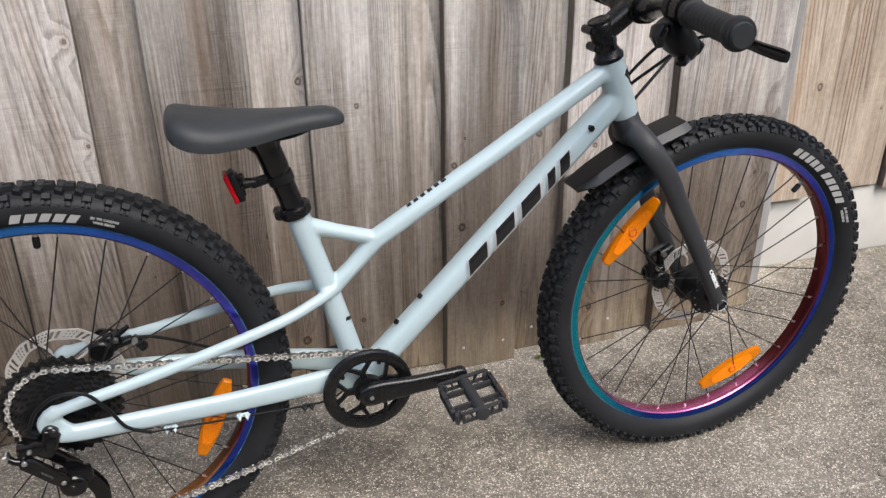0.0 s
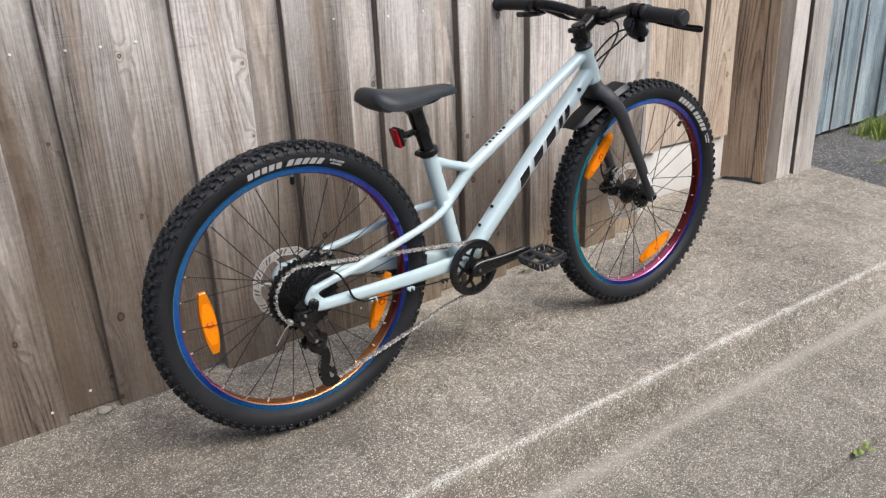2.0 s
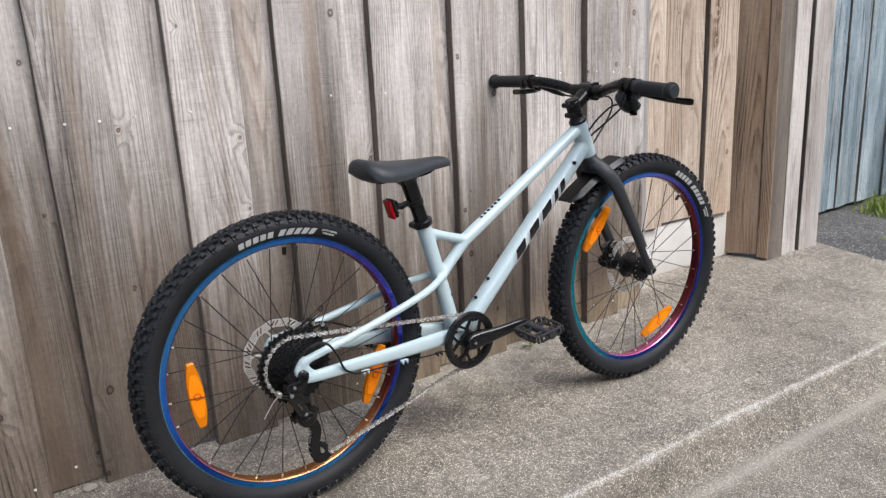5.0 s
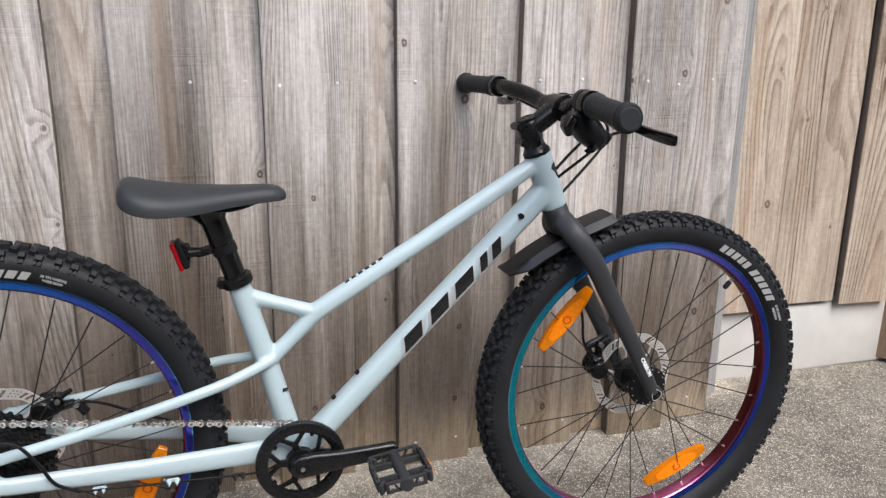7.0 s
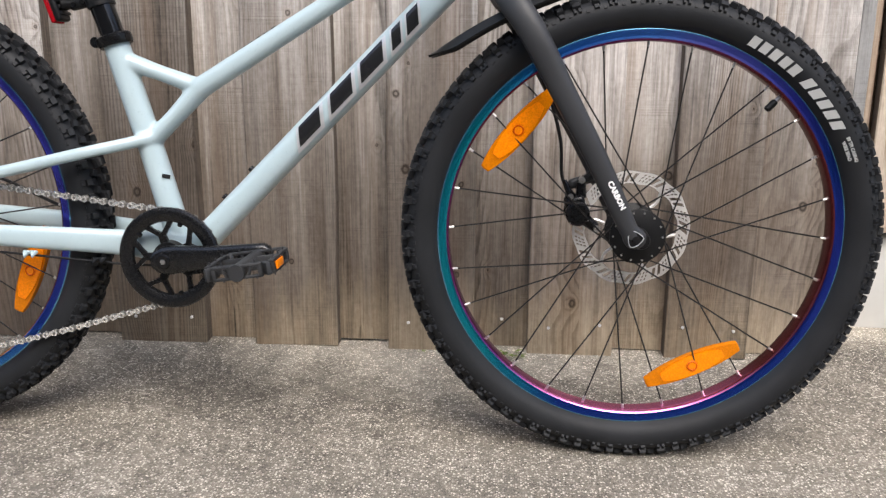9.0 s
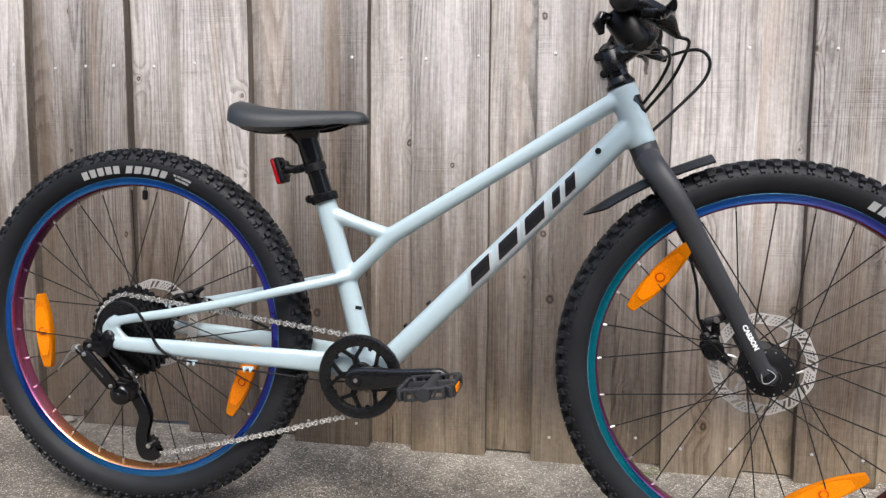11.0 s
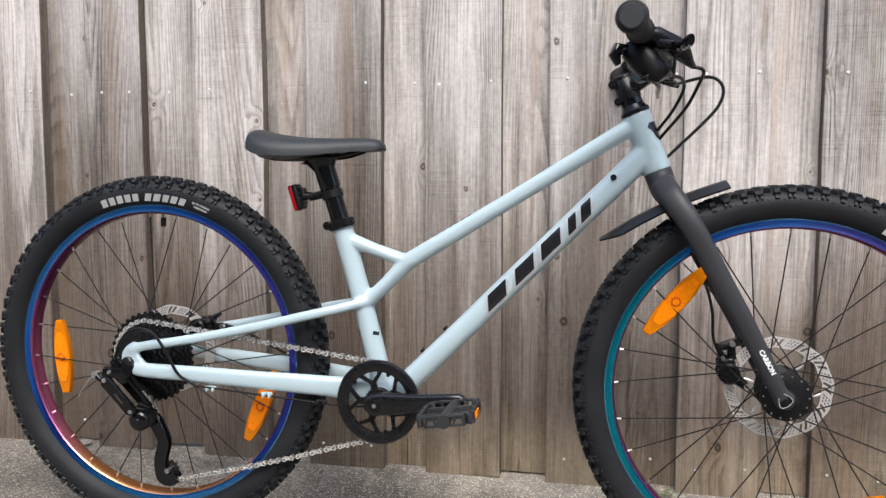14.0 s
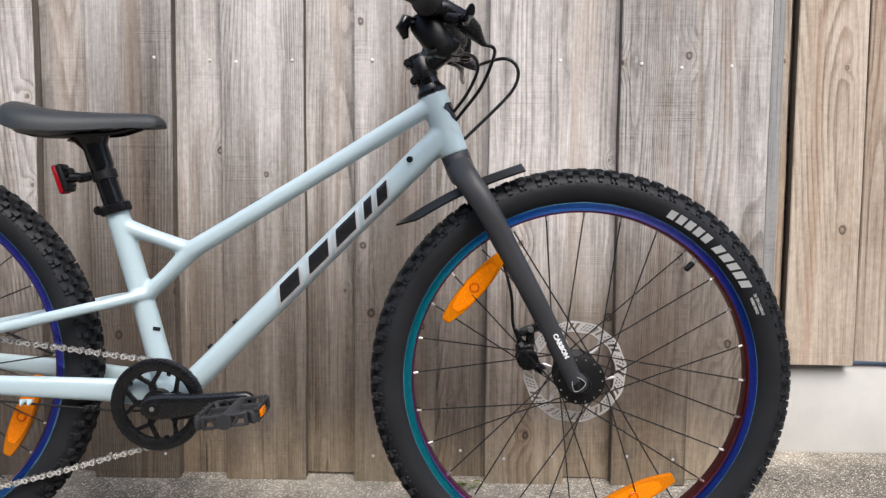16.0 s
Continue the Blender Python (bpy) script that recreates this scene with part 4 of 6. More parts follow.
tube(bm, [c + Vector((0.008, -0.014, -0.054)), c + Vector((0.002, -0.026, -0.062)), c + Vector((-0.006, -0.034, -0.062))], [(0.004, 0.006), (0.004, 0.009), (0.003, 0.007)], 12)
part("trigger", bm, M["black_gloss"], shifter)
bm = bmesh.new()
tube(bm, [c + Vector((0.024, 0.006, -0.050)), c + Vector((0.034, 0.024, -0.050)), c + Vector((0.038, 0.034, -0.049))], [0.0065, 0.0060, 0.004], 14)
part("barrel_adjuster", bm, M["black_matt"], shifter)


def cable(pts, r=0.0024, name="cable", mat="black_plastic", label=""):
    bm = bmesh.new()
    tube(bm, [tuple(p) for p in curve(pts, 8)], r, 10, side=(0.3, 1, 0.2))
    return part(name, bm, M[mat], bike, label)


cable([(0.427, -0.124, 0.733), (0.437, -0.105, 0.735), (0.448, -0.08, 0.733), (0.452, -0.05, 0.722), (0.440, -0.025, 0.696), (0.424, -0.016, 0.674), (0.410, -0.012, 0.656)])
cable([(0.456, -0.126, 0.7445), (0.471, -0.120, 0.739), (0.469, -0.08, 0.725), (0.455, -0.05, 0.696), (0.425, -0.020, 0.659), (0.414, -0.014, 0.645)])
cable([(0.452, 0.110, 0.748), (0.459, 0.050, 0.745), (0.489, 0.0, 0.746), (0.506, -0.004, 0.739), (0.512, -0.004, 0.723), (0.504, -0.004, 0.701), (0.480, -0.006, 0.674), (0.436, -0.010, 0.631), (0.424, -0.010, 0.620)])
cable([(0.430, Y0 + 0.012, 0.575), (0.462, Y0 + 0.046, 0.52), (0.492, Y0 + 0.050, 0.46), (0.510, Y0 + 0.050, 0.40), (0.513, Y0 + 0.046, 0.355), (0.522, Y0 + 0.042, 0.330)], 0.0024)

# seat post, clamp, saddle
bm = bmesh.new()
sp = Vector((-0.0315, 0, 0.102)).normalized()
base = Vector((-0.0690, Y0, 0.520))
tube(bm, [base - sp * 0.02, base + sp * 0.070], 0.0153, 28)
tube(bm, [base + sp * 0.066, base + sp * 0.070, base + sp * 0.098, base + sp * 0.108], [0.0165, 0.0174, 0.0174, (0.021, 0.018)], 24)
tube(bm, [base + sp * 0.098, base + sp * 0.112, base + sp * 0.118], [(0.0172, 0.0165), (0.026, 0.020), (0.036, 0.024)], 24)
part("seat_post", bm, M["black_gloss"], bike, "black alloy seat post")
bm = bmesh.new()
tube(bm, [base - sp * 0.001, base + sp * 0.002, base + sp * 0.011, base + sp * 0.013], [0.0212, 0.0228, 0.0228, 0.0205], 28)
tube(bm, [base + sp * 0.005 + Vector((-0.022, -0.010, -0.002)), base + sp * 0.005 + Vector((-0.022, 0.010, -0.002))], 0.0068, 16, side=(0, 0, 1))
part("seat_clamp", bm, M["black_matt"], bike, "black seat clamp")

bm = bmesh.new()
rows = []
# x, half width, top z, edge z, under z
SAD = [(-0.2190, 0.020, 0.6610, 0.6570, 0.6545), (-0.2183, 0.030, 0.6650, 0.6550, 0.6505), (-0.2163, 0.041, 0.6710, 0.6510, 0.6450), (-0.2120, 0.050, 0.6765, 0.6465, 0.6400),
       (-0.2050, 0.0565, 0.6785, 0.6425, 0.6355), (-0.1950, 0.0620, 0.6765, 0.6390, 0.6320), (-0.1800, 0.0655, 0.6720, 0.6360, 0.6290),
       (-0.160, 0.0650, 0.6690, 0.6345, 0.6278), (-0.135, 0.057, 0.6655, 0.6340, 0.6290), (-0.105, 0.046, 0.6640, 0.6355, 0.6345), (-0.075, 0.035, 0.6632, 0.6385, 0.6395),
       (-0.045, 0.0275, 0.6630, 0.6405, 0.6415), (-0.020, 0.0235, 0.6625, 0.6415, 0.6420), (-0.006, 0.0200, 0.6595, 0.6420, 0.6425), (0.001, 0.0140, 0.6540, 0.6430, 0.6430), (0.0035, 0.006, 0.650, 0.645, 0.6445)]
for x, w, zt, ze, zu in SAD:
    ring = []
    for k in range(17):
        a = math.pi * k / 16
        c = math.cos(a)
        ring.append(Vector((x, Y0 + w * math.copysign(abs(c) ** 0.75, c), ze + (zt - ze) * math.sin(a) ** 0.75)))
    for k in range(1, 8):
        c = -math.cos(math.pi * k / 8)
        ring.append(Vector((x, Y0 + 0.93 * w * c, zu - 0.000 + (ze - zu) * abs(c) ** 2)))
    rows.append(ring)
loft(bm, rows)
saddle = part("saddle", bm, M["vinyl"], bike, "smooth dark grey padded saddle", limit=1.1)
bm = bmesh.new()
box(bm, (-0.186, Y0, 0.638), (0.034, 0.060, 0.016), turn_y(14), bevel=0.005)
box(bm, (-0.140, Y0, 0.632), (0.060, 0.044, 0.010), bevel=0.004)
part("saddle_base", bm, M["black_plastic"], saddle)
for s in (-1, 1):
    bm = bmesh.new()
    tube(bm, [tuple(p) for p in curve([(-0.185, Y0 + s * 0.022, 0.640), (-0.150, Y0 + s * 0.021, 0.632), (-0.075, Y0 + s * 0.021, 0.633), (-0.035, Y0 + s * 0.012, 0.642)], 5)], 0.0034, 10)
    part("saddle_rail", bm, M["black_steel"], saddle)

# rear light on a strap round the post
bm = bmesh.new()
lc = base + sp * 0.056
tube(bm, [lc - sp * 0.0062, lc + sp * 0.0062], 0.0176, 28)
tube(bm, [lc + Vector((-0.012, 0, 0.0)), lc + Vector((-0.030, 0, -0.002)), lc + Vector((-0.048, 0, -0.003))], [(0.006, 0.006), (0.005, 0.005), (0.008, 0.009)], 12)
box(bm, lc + Vector((-0.026, 0, -0.002)), (0.028, 0.010, 0.013), turn_y(-14), bevel=0.003)
light = part("rear_light", bm, M["black_plastic"], bike, "rear light on a black strap bracket")
bm = bmesh.new()
L = Matrix.Translation((-0.1455, Y0, 0.5685)) @ turn_y(-17)
box(bm, (0.0030, 0, 0), (0.0095, 0.027, 0.042), bevel=0.004, segments=3)
for z in (-0.012, -0.004, 0.004, 0.012):
    box(bm, (0.0085, 0, z), (0.004, 0.022, 0.0045), bevel=0.001)
box(bm, (0.012, 0, 0.002), (0.010, 0.014, 0.020), bevel=0.003)
bmesh.ops.transform(bm, matrix=L, verts=bm.verts)
part("housing", bm, M["black_plastic"], light)
bm = bmesh.new()
box(bm, (-0.0045, 0, 0), (0.0068, 0.030, 0.043), bevel=0.0032, segments=4)
for v in bm.verts:
    v.co.y *= 1 - 0.28 * (abs(v.co.z) / 0.026) ** 2
bmesh.ops.transform(bm, matrix=L, verts=bm.verts)
part("lens", bm, M["red"], light, "glossy red lens")

for s in (-1, 1):
    bm = bmesh.new()
    for e in (-0.0215, -0.0335):
        c = lc + Vector((e, s * 0.0045, -0.002 + 0.25 * (e + 0.026)))
        tube(bm, [c, c + Vector((0, s * 0.0025, 0))], 0.0032, 12, side=(0, 0, 1))
    part("bracket_bolt", bm, M["black_steel"], light)

# mudguard under the fork crown
bm = bmesh.new()
md = Vector((0.177, 0, 0.087)).normalized()
mu = Vector((-md.z, 0, md.x))
m0 = Vector((0.3385, Y0, 0.5085))
outer, inner = [], []
N = 22
for k in range(N + 1):
    t = k / N
    w = 0.035 * (1 - 0.25 * max(0, 1 - t / 0.16)) * (1 - 0.12 * max(0, (t - 0.94) / 0.06))
    c = m0 + md * (0.198 * t) + mu * (0.008 * math.sin(math.pi * t))
    for lst, lift, shrink in ((outer, 0.0, 1.0), (inner, -0.0026, 0.97)):
        ring = []
        for j in range(13):
            v = -1 + 2 * j / 12
            flap = 0.030 * min(1.0, t / 0.16)
            drop = 0.0015 * v * v if abs(v) < 0.67 else 0.0007 + (abs(v) - 0.67) * flap
            ring.append(c + Vector((0, v * w * shrink, 0)) + mu * (lift - drop))
        lst.append(ring)
vo = [[bm.verts.new(p) for p in r] for r in outer]
vi = [[bm.verts.new(p) for p in r] for r in inner]
for k in range(N):
    for j in range(12):
        f = bm.faces.new((vo[k][j], vo[k + 1][j], vo[k + 1][j + 1], vo[k][j + 1]))
        f.material_index = 1 if j in (0, 1, 10, 11) else 0
        bm.faces.new((vi[k][j], vi[k][j + 1], vi[k + 1][j + 1], vi[k + 1][j]))
    for j in (0, 12):
        bm.faces.new((vo[k][j], vi[k][j], vi[k + 1][j], vo[k + 1][j]))
for k in (0, N):
    for j in range(12):
        bm.faces.new((vo[k][j], vo[k][j + 1], vi[k][j + 1], vi[k][j]))
mudguard = part("mudguard", bm, [M["black_plastic"], M["grey_plastic"]], bike, "short black mudguard with grey edges")
bm = bmesh.new()
tube(bm, [(0.436, Y0, 0.590), (0.440, Y0, 0.566)], 0.008, 14)
part("mudguard_bracket", bm, M["black_plastic"], mudguard)

# ---- wheels ----
def rim_materials(cx, cz, tag, face, inner):
    # third material: pale cyan lip, the edge highlight put into its colour
    return [anodised("rim_face_" + tag, face, 0.0, cx, cz), anodised("rim_bed_" + tag, inner, 0.0, cx, cz),
            plain("rim_lip_glint_" + tag, (0.16, 0.42, 0.62), 0.15, metal=0.9, bump=0.0)]


TEAL, BLUE, DEEP, VIOLET = (0.010, 0.30, 0.40), (0.035, 0.19, 0.74), (0.014, 0.045, 0.30), (0.075, 0.075, 0.50)
MAROON, ROSE, GOLD, PLUM = (0.15, 0.03, 0.035), (0.60, 0.17, 0.34), (0.66, 0.30, 0.12), (0.16, 0.03, 0.14)


def tyre_mesh(cx, cz):
    """Casing with bead, sidewall and crown, and rows of blocks standing on it."""
    bm = bmesh.new()
    sec = [(0.2555, 0.0125), (0.2600, 0.0190), (0.2660, 0.0245), (0.2745, 0.0278), (0.2830, 0.0282), (0.2900, 0.0256), (0.2950, 0.0204), (0.2982, 0.0120), (0.2992, 0.0)]
    prof = [(r, -y) for r, y in sec] + [(r, y) for r, y in reversed(sec[:-1])]
    lathe(bm, prof, cx, cz, Y0, 120, closed=True)

    def block(ang, y, r, along_l, wide, high, tilt, yaw=0.0):
        """One knob: at angle ang, y across, foot at radius r; tilt leans it out to the side."""
        ca, sa = math.cos(ang), math.sin(ang)
        rad, tan, ax = Vector((ca, 0, sa)), Vector((-sa, 0, ca)), Vector((0, 1, 0))
        up = rad * math.cos(tilt) + ax * math.sin(tilt)
        acr = ax * math.cos(tilt) - rad * math.sin(tilt)
        t2 = tan * math.cos(yaw) + acr * math.sin(yaw)
        a2 = acr * math.cos(yaw) - tan * math.sin(yaw)
        c = Vector((cx, Y0, cz)) + rad * r + ax * y
        rings = []
        for h, k in ((-0.001, 1.08), (high * 0.8, 0.94), (high, 0.82)):
            rings.append([c + up * h + t2 * (along_l * k * u) + a2 * (wide * k * v) for u, v in ((-.5, -.5), (.5, -.5), (.5, .5), (-.5, .5))])
        vs = [[bm.verts.new(p) for p in r_] for r_ in rings]
        for r0, r1 in zip(vs, vs[1:]):
            for i in range(4):
                bm.faces.new((r0[i], r0[(i + 1) % 4], r1[(i + 1) % 4], r1[i]))
        bm.faces.new(vs[-1])

    n = 84
    for k in range(n):
        a = 2 * math.pi * k / n
        d = 2 * math.pi / n
        for s in (-1, 1):
            block(a + 0.10 * d, s * 0.0045, 0.2987, 0.0120, 0.0068, 0.0072, s * 0.12, s * 0.25)
            block(a + 0.55 * d, s * 0.0135, 0.2975, 0.0095, 0.0066, 0.0070, s * 0.45, -s * 0.3)
            if k % 2:
                block(a + 0.15 * d, s * 0.0210, 0.2933, 0.0108, 0.0082, 0.0068, s * 0.78)
                block(a + 0.29 * d, s * 0.0250, 0.2887, 0.0034, 0.0064, 0.0040, s * 1.02)
                block(a + 0.00 * d, s * 0.0250, 0.2887, 0.0034, 0.0064, 0.0040, s * 1.02)
            else:
                block(a + 0.05 * d, s * 0.0208, 0.2935, 0.0088, 0.0080, 0.0072, s * 0.76)
                block(a + 0.05 * d, s * 0.0252, 0.2884, 0.0062, 0.0058, 0.0036, s * 1.05)
            block(a + 0.60 * d, s * 0.0264, 0.2858, 0.0040, 0.0036, 0.0018, s * 1.18)
    return bm


def arc_bar(bm, cx, cz, r0, r1, a0, a1, y0, y1, lean=0.0, n=3):
    """A curved bar on the sidewall between two radii and angles, leaning like slanted print."""
    rows = []
    for j in range(3):
        t = j / 2
        r, y = r0 + (r1 - r0) * t, y0 + (y1 - y0) * t
        rows.append([bm.verts.new((cx + r * math.cos(a0 + (a1 - a0) * i / n + lean * (t - 0.5)), y, cz + r * math.sin(a0 + (a1 - a0) * i / n + lean * (t - 0.5)))) for i in range(n + 1)])
    for r0_, r1_ in zip(rows, rows[1:]):
        for i in range(n):
            bm.faces.new((r0_[i], r0_[i + 1], r1_[i + 1], r1_[i]))


def rotor(bm, cx, cz, y, r=0.0775):
    """Brake disc: a band with wavy edges, slots and holes."""
    # band with pairs of slanted slots and groups of small holes between them
    n, rad = 360, [r - 0.0165 + d for d in (0.0, 0.0026, 0.0056, 0.0070, 0.0098, 0.0112, 0.0138, 0.0165)]
    grid = []
    for q in rad:
        row = []
        for i in range(n):
            t = 2 * math.pi * i / n - (q - rad[0]) * 10.0
            w = 0.0009 * math.sin(12 * t) if q in (rad[0], rad[-1]) else 0.0
            row.append(bm.verts.new((cx + (q + w) * math.cos(t), y - 0.0009, cz + (q + w) * math.sin(t))))
        grid.append(row)
    band = []
    for k in range(len(rad) - 1):
        for i in range(n):
            c = i % 30
            slot = c in (2, 3, 4, 5, 9, 10, 11, 12) and 1 <= k <= 5
            hole = c in (16, 17, 20, 21, 24, 25) and k in (1, 3, 5)
            if not slot and not hole:
                band.append(bm.faces.new((grid[k][i], grid[k][(i + 1) % n], grid[k + 1][(i + 1) % n], grid[k + 1][i])))
    bm.normal_update()
    bmesh.ops.solidify(bm, geom=band, thickness=0.0018)


def disc_arm(cx, cz, y, t, r=0.0775):
    """One swept arm from the hub to the brake disc's band."""
    bm = bmesh.new()
    line = curve([Vector((cx + q * math.cos(t + e), y, cz + q * math.sin(t + e))) for q, e in ((0.019, 0.0), (0.034, -0.16), (0.048, -0.22), (r - 0.0155, -0.12))], 4)
    tube(bm, line, [(0.0022, 0.0009)] * len(line), 4, power=8.0)
    return bm


def build_wheel(name, cx, cz, face, inner, disc_y, hub_r, text_at, valve_at, reflectors, label, front):
    mats = rim_materials(cx, cz, name, face, inner)
    bm = bmesh.new()
    side = [(0.2580, 0.0135), (0.2572, 0.0150), (0.2558, 0.0154), (0.2530, 0.0150), (0.2490, 0.0153), (0.2456, 0.0143), (0.2432, 0.0118), (0.2424, 0.0080)]
    prof = [(r, -y) for r, y in side] + [(r, y) for r, y in reversed(side)]
    rows = lathe(bm, prof + [(0.2520, 0.010), (0.2520, -0.010)], cx, cz, Y0, 96, closed=True)
    for f in bm.faces:
        c = f.calc_center_median()
        far_r = math.hypot(c.x - cx, c.z - cz)
        f.material_index = 1 if abs(c.y - Y0) < 0.0131 else 2 if far_r > 0.2560 else 0
    wheel = part(name, bm, mats, bike, label)
    part("tyre", tyre_mesh(cx, cz), M["rubber"], wheel, "knobbly black rubber tyre", limit=0.5)

    # pale brand bars on the sidewall: two runs of blocks, then two thin lines
    for s in (-1, 1):
        sgn = 1 if s < 0 else -1
        a = radians(text_at)
        for k, wide in enumerate((1, 1, 1, 1, 1, 0.55, 1.05, 1.15, 1, 1.05, 1)):
            step = radians(3.15) * wide
            if k != 5:
                bm = bmesh.new()
                arc_bar(bm, cx, cz, 0.2640, 0.2765, a - step * 0.12, a - step * 0.86, Y0 + s * 0.0240, Y0 + s * 0.0287, -0.02 if k > 5 else -0.006)
                part("brand_bar", bm, M["grey_print"], wheel)
            a -= step
        for j, text in enumerate(("30 TPI CASING", "WIRE BEAD")):
            bm = word(text, 0.0050, 0.0002)
            for v in bm.verts:
                t, r = a - 0.10 - sgn * v.co.x / 0.272, 0.2745 - 0.0062 * j + v.co.y
                v.co = (cx + r * math.cos(t), Y0 + s * (0.0283 + (r - 0.2745) * 0.35 + v.co.z), cz + r * math.sin(t))
            part("print_line", bm, M["grey_print"], wheel)

    # hub
    bm = bmesh.new()
    f0 = 0.030 if front else 0.028
    fn = 0.017 if front else 0.028
    lathe(bm, ((0.006, -0.050), (0.010, -0.050), (0.012, -0.044), (0.013, -fn - 0.0070), (hub_r * 0.7, -fn - 0.0060), (hub_r, -fn - 0.003), (hub_r, -fn), (hub_r * 0.72, -fn + 0.004), (hub_r * 0.62, 0.0),
               (hub_r * 0.72, f0 - 0.004), (hub_r, f0), (hub_r, f0 + 0.003), (hub_r * 0.8, f0 + 0.006), (0.012, 0.044), (0.010, 0.050), (0.006, 0.050)), cx, cz, Y0, 40)
    part("hub", bm, M["black_plastic"], wheel, "black hub")
    if front:
        for k in range(14):
            bm = bmesh.new()
            t = 2 * math.pi * k / 14
            lathe(bm, ((0.0013, -fn - 0.0058), (0.0013, -fn)), cx + 0.0312 * math.cos(t), cz + 0.0312 * math.sin(t), Y0, 8)
            part("spoke_head", bm, M["steel"], wheel)

    # spokes: four shapes, turned round the axle
    shapes = []
    for s in (-1, 1):
        for lead in (-1, 1):
            bm = bmesh.new()
            h = radians(62) * lead
            p = Vector((hub_r * 0.93 * math.cos(h), (f0 if s > 0 else -fn) + s * 0.0015 * lead, hub_r * 0.93 * math.sin(h)))
            q = Vector((0.2455, s * 0.003, 0.0))
            d = (q - p).normalized()
            tube(bm, [p, q], 0.00105, 6, mat=0)
            tube(bm, [q - d * 0.0095, q - d * 0.0090, q - d * 0.003, q], [0.0012, 0.0017, 0.0019, 0.0019], 8, mat=1)
            shapes.append(finish(bm, [M["spoke_steel"], M["steel"]], "spoke"))
    for k in range(28):
        ob = new("spoke", shapes[(k % 2) * 2 + (k // 2) % 2])
        ob.parent = wheel
        ob.matrix_basis = Matrix.Translation((cx, Y0, cz)) @ turn_y(-(k * 360 / 28 + (12.2 if front else 3.0)))

    # disc
    bm = bmesh.new()
    rotor(bm, cx, cz, disc_y)
    part("brake_disc", bm, M["rotor_steel"], wheel, "drilled steel brake disc", limit=0.4)
    for k in range(6):
        part("disc_arm", disc_arm(cx, cz, disc_y, 2 * math.pi * k / 6), M["rotor_steel"], wheel)
    bm = bmesh.new()
    lathe(bm, ((0.022, disc_y - Y0 - 0.0012), (0.022, disc_y - Y0 + 0.0012)), cx, cz, Y0, 32)
    part("disc_carrier", bm, M["rotor_steel"], wheel)

    # valve
    t = radians(valve_at)
    rad = Vector((math.cos(t), 0, math.sin(t)))
    o = Vector((cx, Y0, cz))
    bm = bmesh.new()
    tube(bm, [o + rad * 0.244, o + rad * 0.236], 0.0030, 12)
    part("valve_stem", bm, M["steel"], wheel)
    bm = bmesh.new()
    tube(bm, [o + rad * 0.236, o + rad * 0.234, o + rad * 0.222, o + rad * 0.220], [0.0030, 0.0046, 0.0046, 0.003], 12)
    part("valve_cap", bm, M["black_plastic"], wheel)

    # amber spoke reflectors
    for ang, r in reflectors:
        t = radians(ang)
        rad, tan = Vector((math.cos(t), 0, math.sin(t))), Vector((-math.sin(t), 0, math.cos(t)))
        c = o + rad * r
        outline = []
        for k in range(32):
            e = 2 * math.pi * k / 32
            u = math.copysign(abs(math.cos(e)) ** 0.62, math.cos(e))
            half = 0.0152 - 0.0092 * abs(u) ** 2.2 if abs(u) < 0.999 else 0.0
            outline.append(c + tan * (0.066 * u) + rad * (math.copysign(half, math.sin(e)) if half else 0.0))
        mid = c
        bm = bmesh.new()
        ring = lambda k, y: [mid + (p - mid) * k + Vector((0, y, 0)) for p in outline]
        loft(bm, [ring(0.97, -0.0050), ring(1.0, -0.0035), ring(1.0, 0.0035), ring(0.97, 0.0050)])
        refl = part("reflector", bm, M["amber_deep"], wheel, "amber plastic spoke reflector", limit=0.4)
        bm = bmesh.new()
        loft(bm, [[mid + tan * (u * 0.66) + rad * (v * 0.86) + Vector((0, y, 0)) for u, v in [((p - mid).dot(tan), (p - mid).dot(rad)) for p in outline]] for y in (-0.0070, -0.0045)])
        lathe(bm, ((0.0075, c.y - Y0 - 0.0082), (0.0075, c.y - Y0 - 0.006)), c.x, c.z, Y0, 20)
        part("reflector_lens", bm, M["amber"], refl)
        for s in (-1, 1):
            bm = bmesh.new()
            lathe(bm, ((0.0042, s * 0.0074), (0.0060, s * 0.0092), (0.0078, s * 0.0074)), c.x, c.z, Y0, 24, closed=True)
            part("reflector_mark", bm, M["amber_mark"], refl)
    return wheel


face_f = ((0.0, (0.03, 0.05, 0.40)), (0.06, DEEP), (0.12, (0.05, 0.06, 0.48)), (0.20, (0.17, 0.20, 0.80)), (0.25, (0.09, 0.28, 0.92)), (0.32, BLUE), (0.40, TEAL), (0.60, TEAL), (0.70, DEEP), (0.86, DEEP), (1.0, (0.03, 0.05, 0.40)))
inner_f = ((0.0, MAROON), (0.15, MAROON), (0.25, PLUM), (0.45, PLUM), (0.62, PLUM), (0.70, ROSE), (0.82, ROSE), (0.88, MAROON), (1.0, MAROON))
SKY = (0.06, 0.27, 0.68)
face_r = ((0.0, VIOLET), (0.12, VIOLET), (0.22, BLUE), (0.30, SKY), (0.42, SKY), (0.50, BLUE), (0.60, DEEP), (0.68, (0.02, 0.17, 0.46)), (0.80, SKY), (0.90, DEEP), (1.0, VIOLET))
inner_r = ((0.0, MAROON), (0.10, PLUM), (0.25, MAROON), (0.42, PLUM), (0.52, ROSE), (0.58, ROSE), (0.66, GOLD), (0.85, GOLD), (0.93, MAROON), (1.0, MAROON))
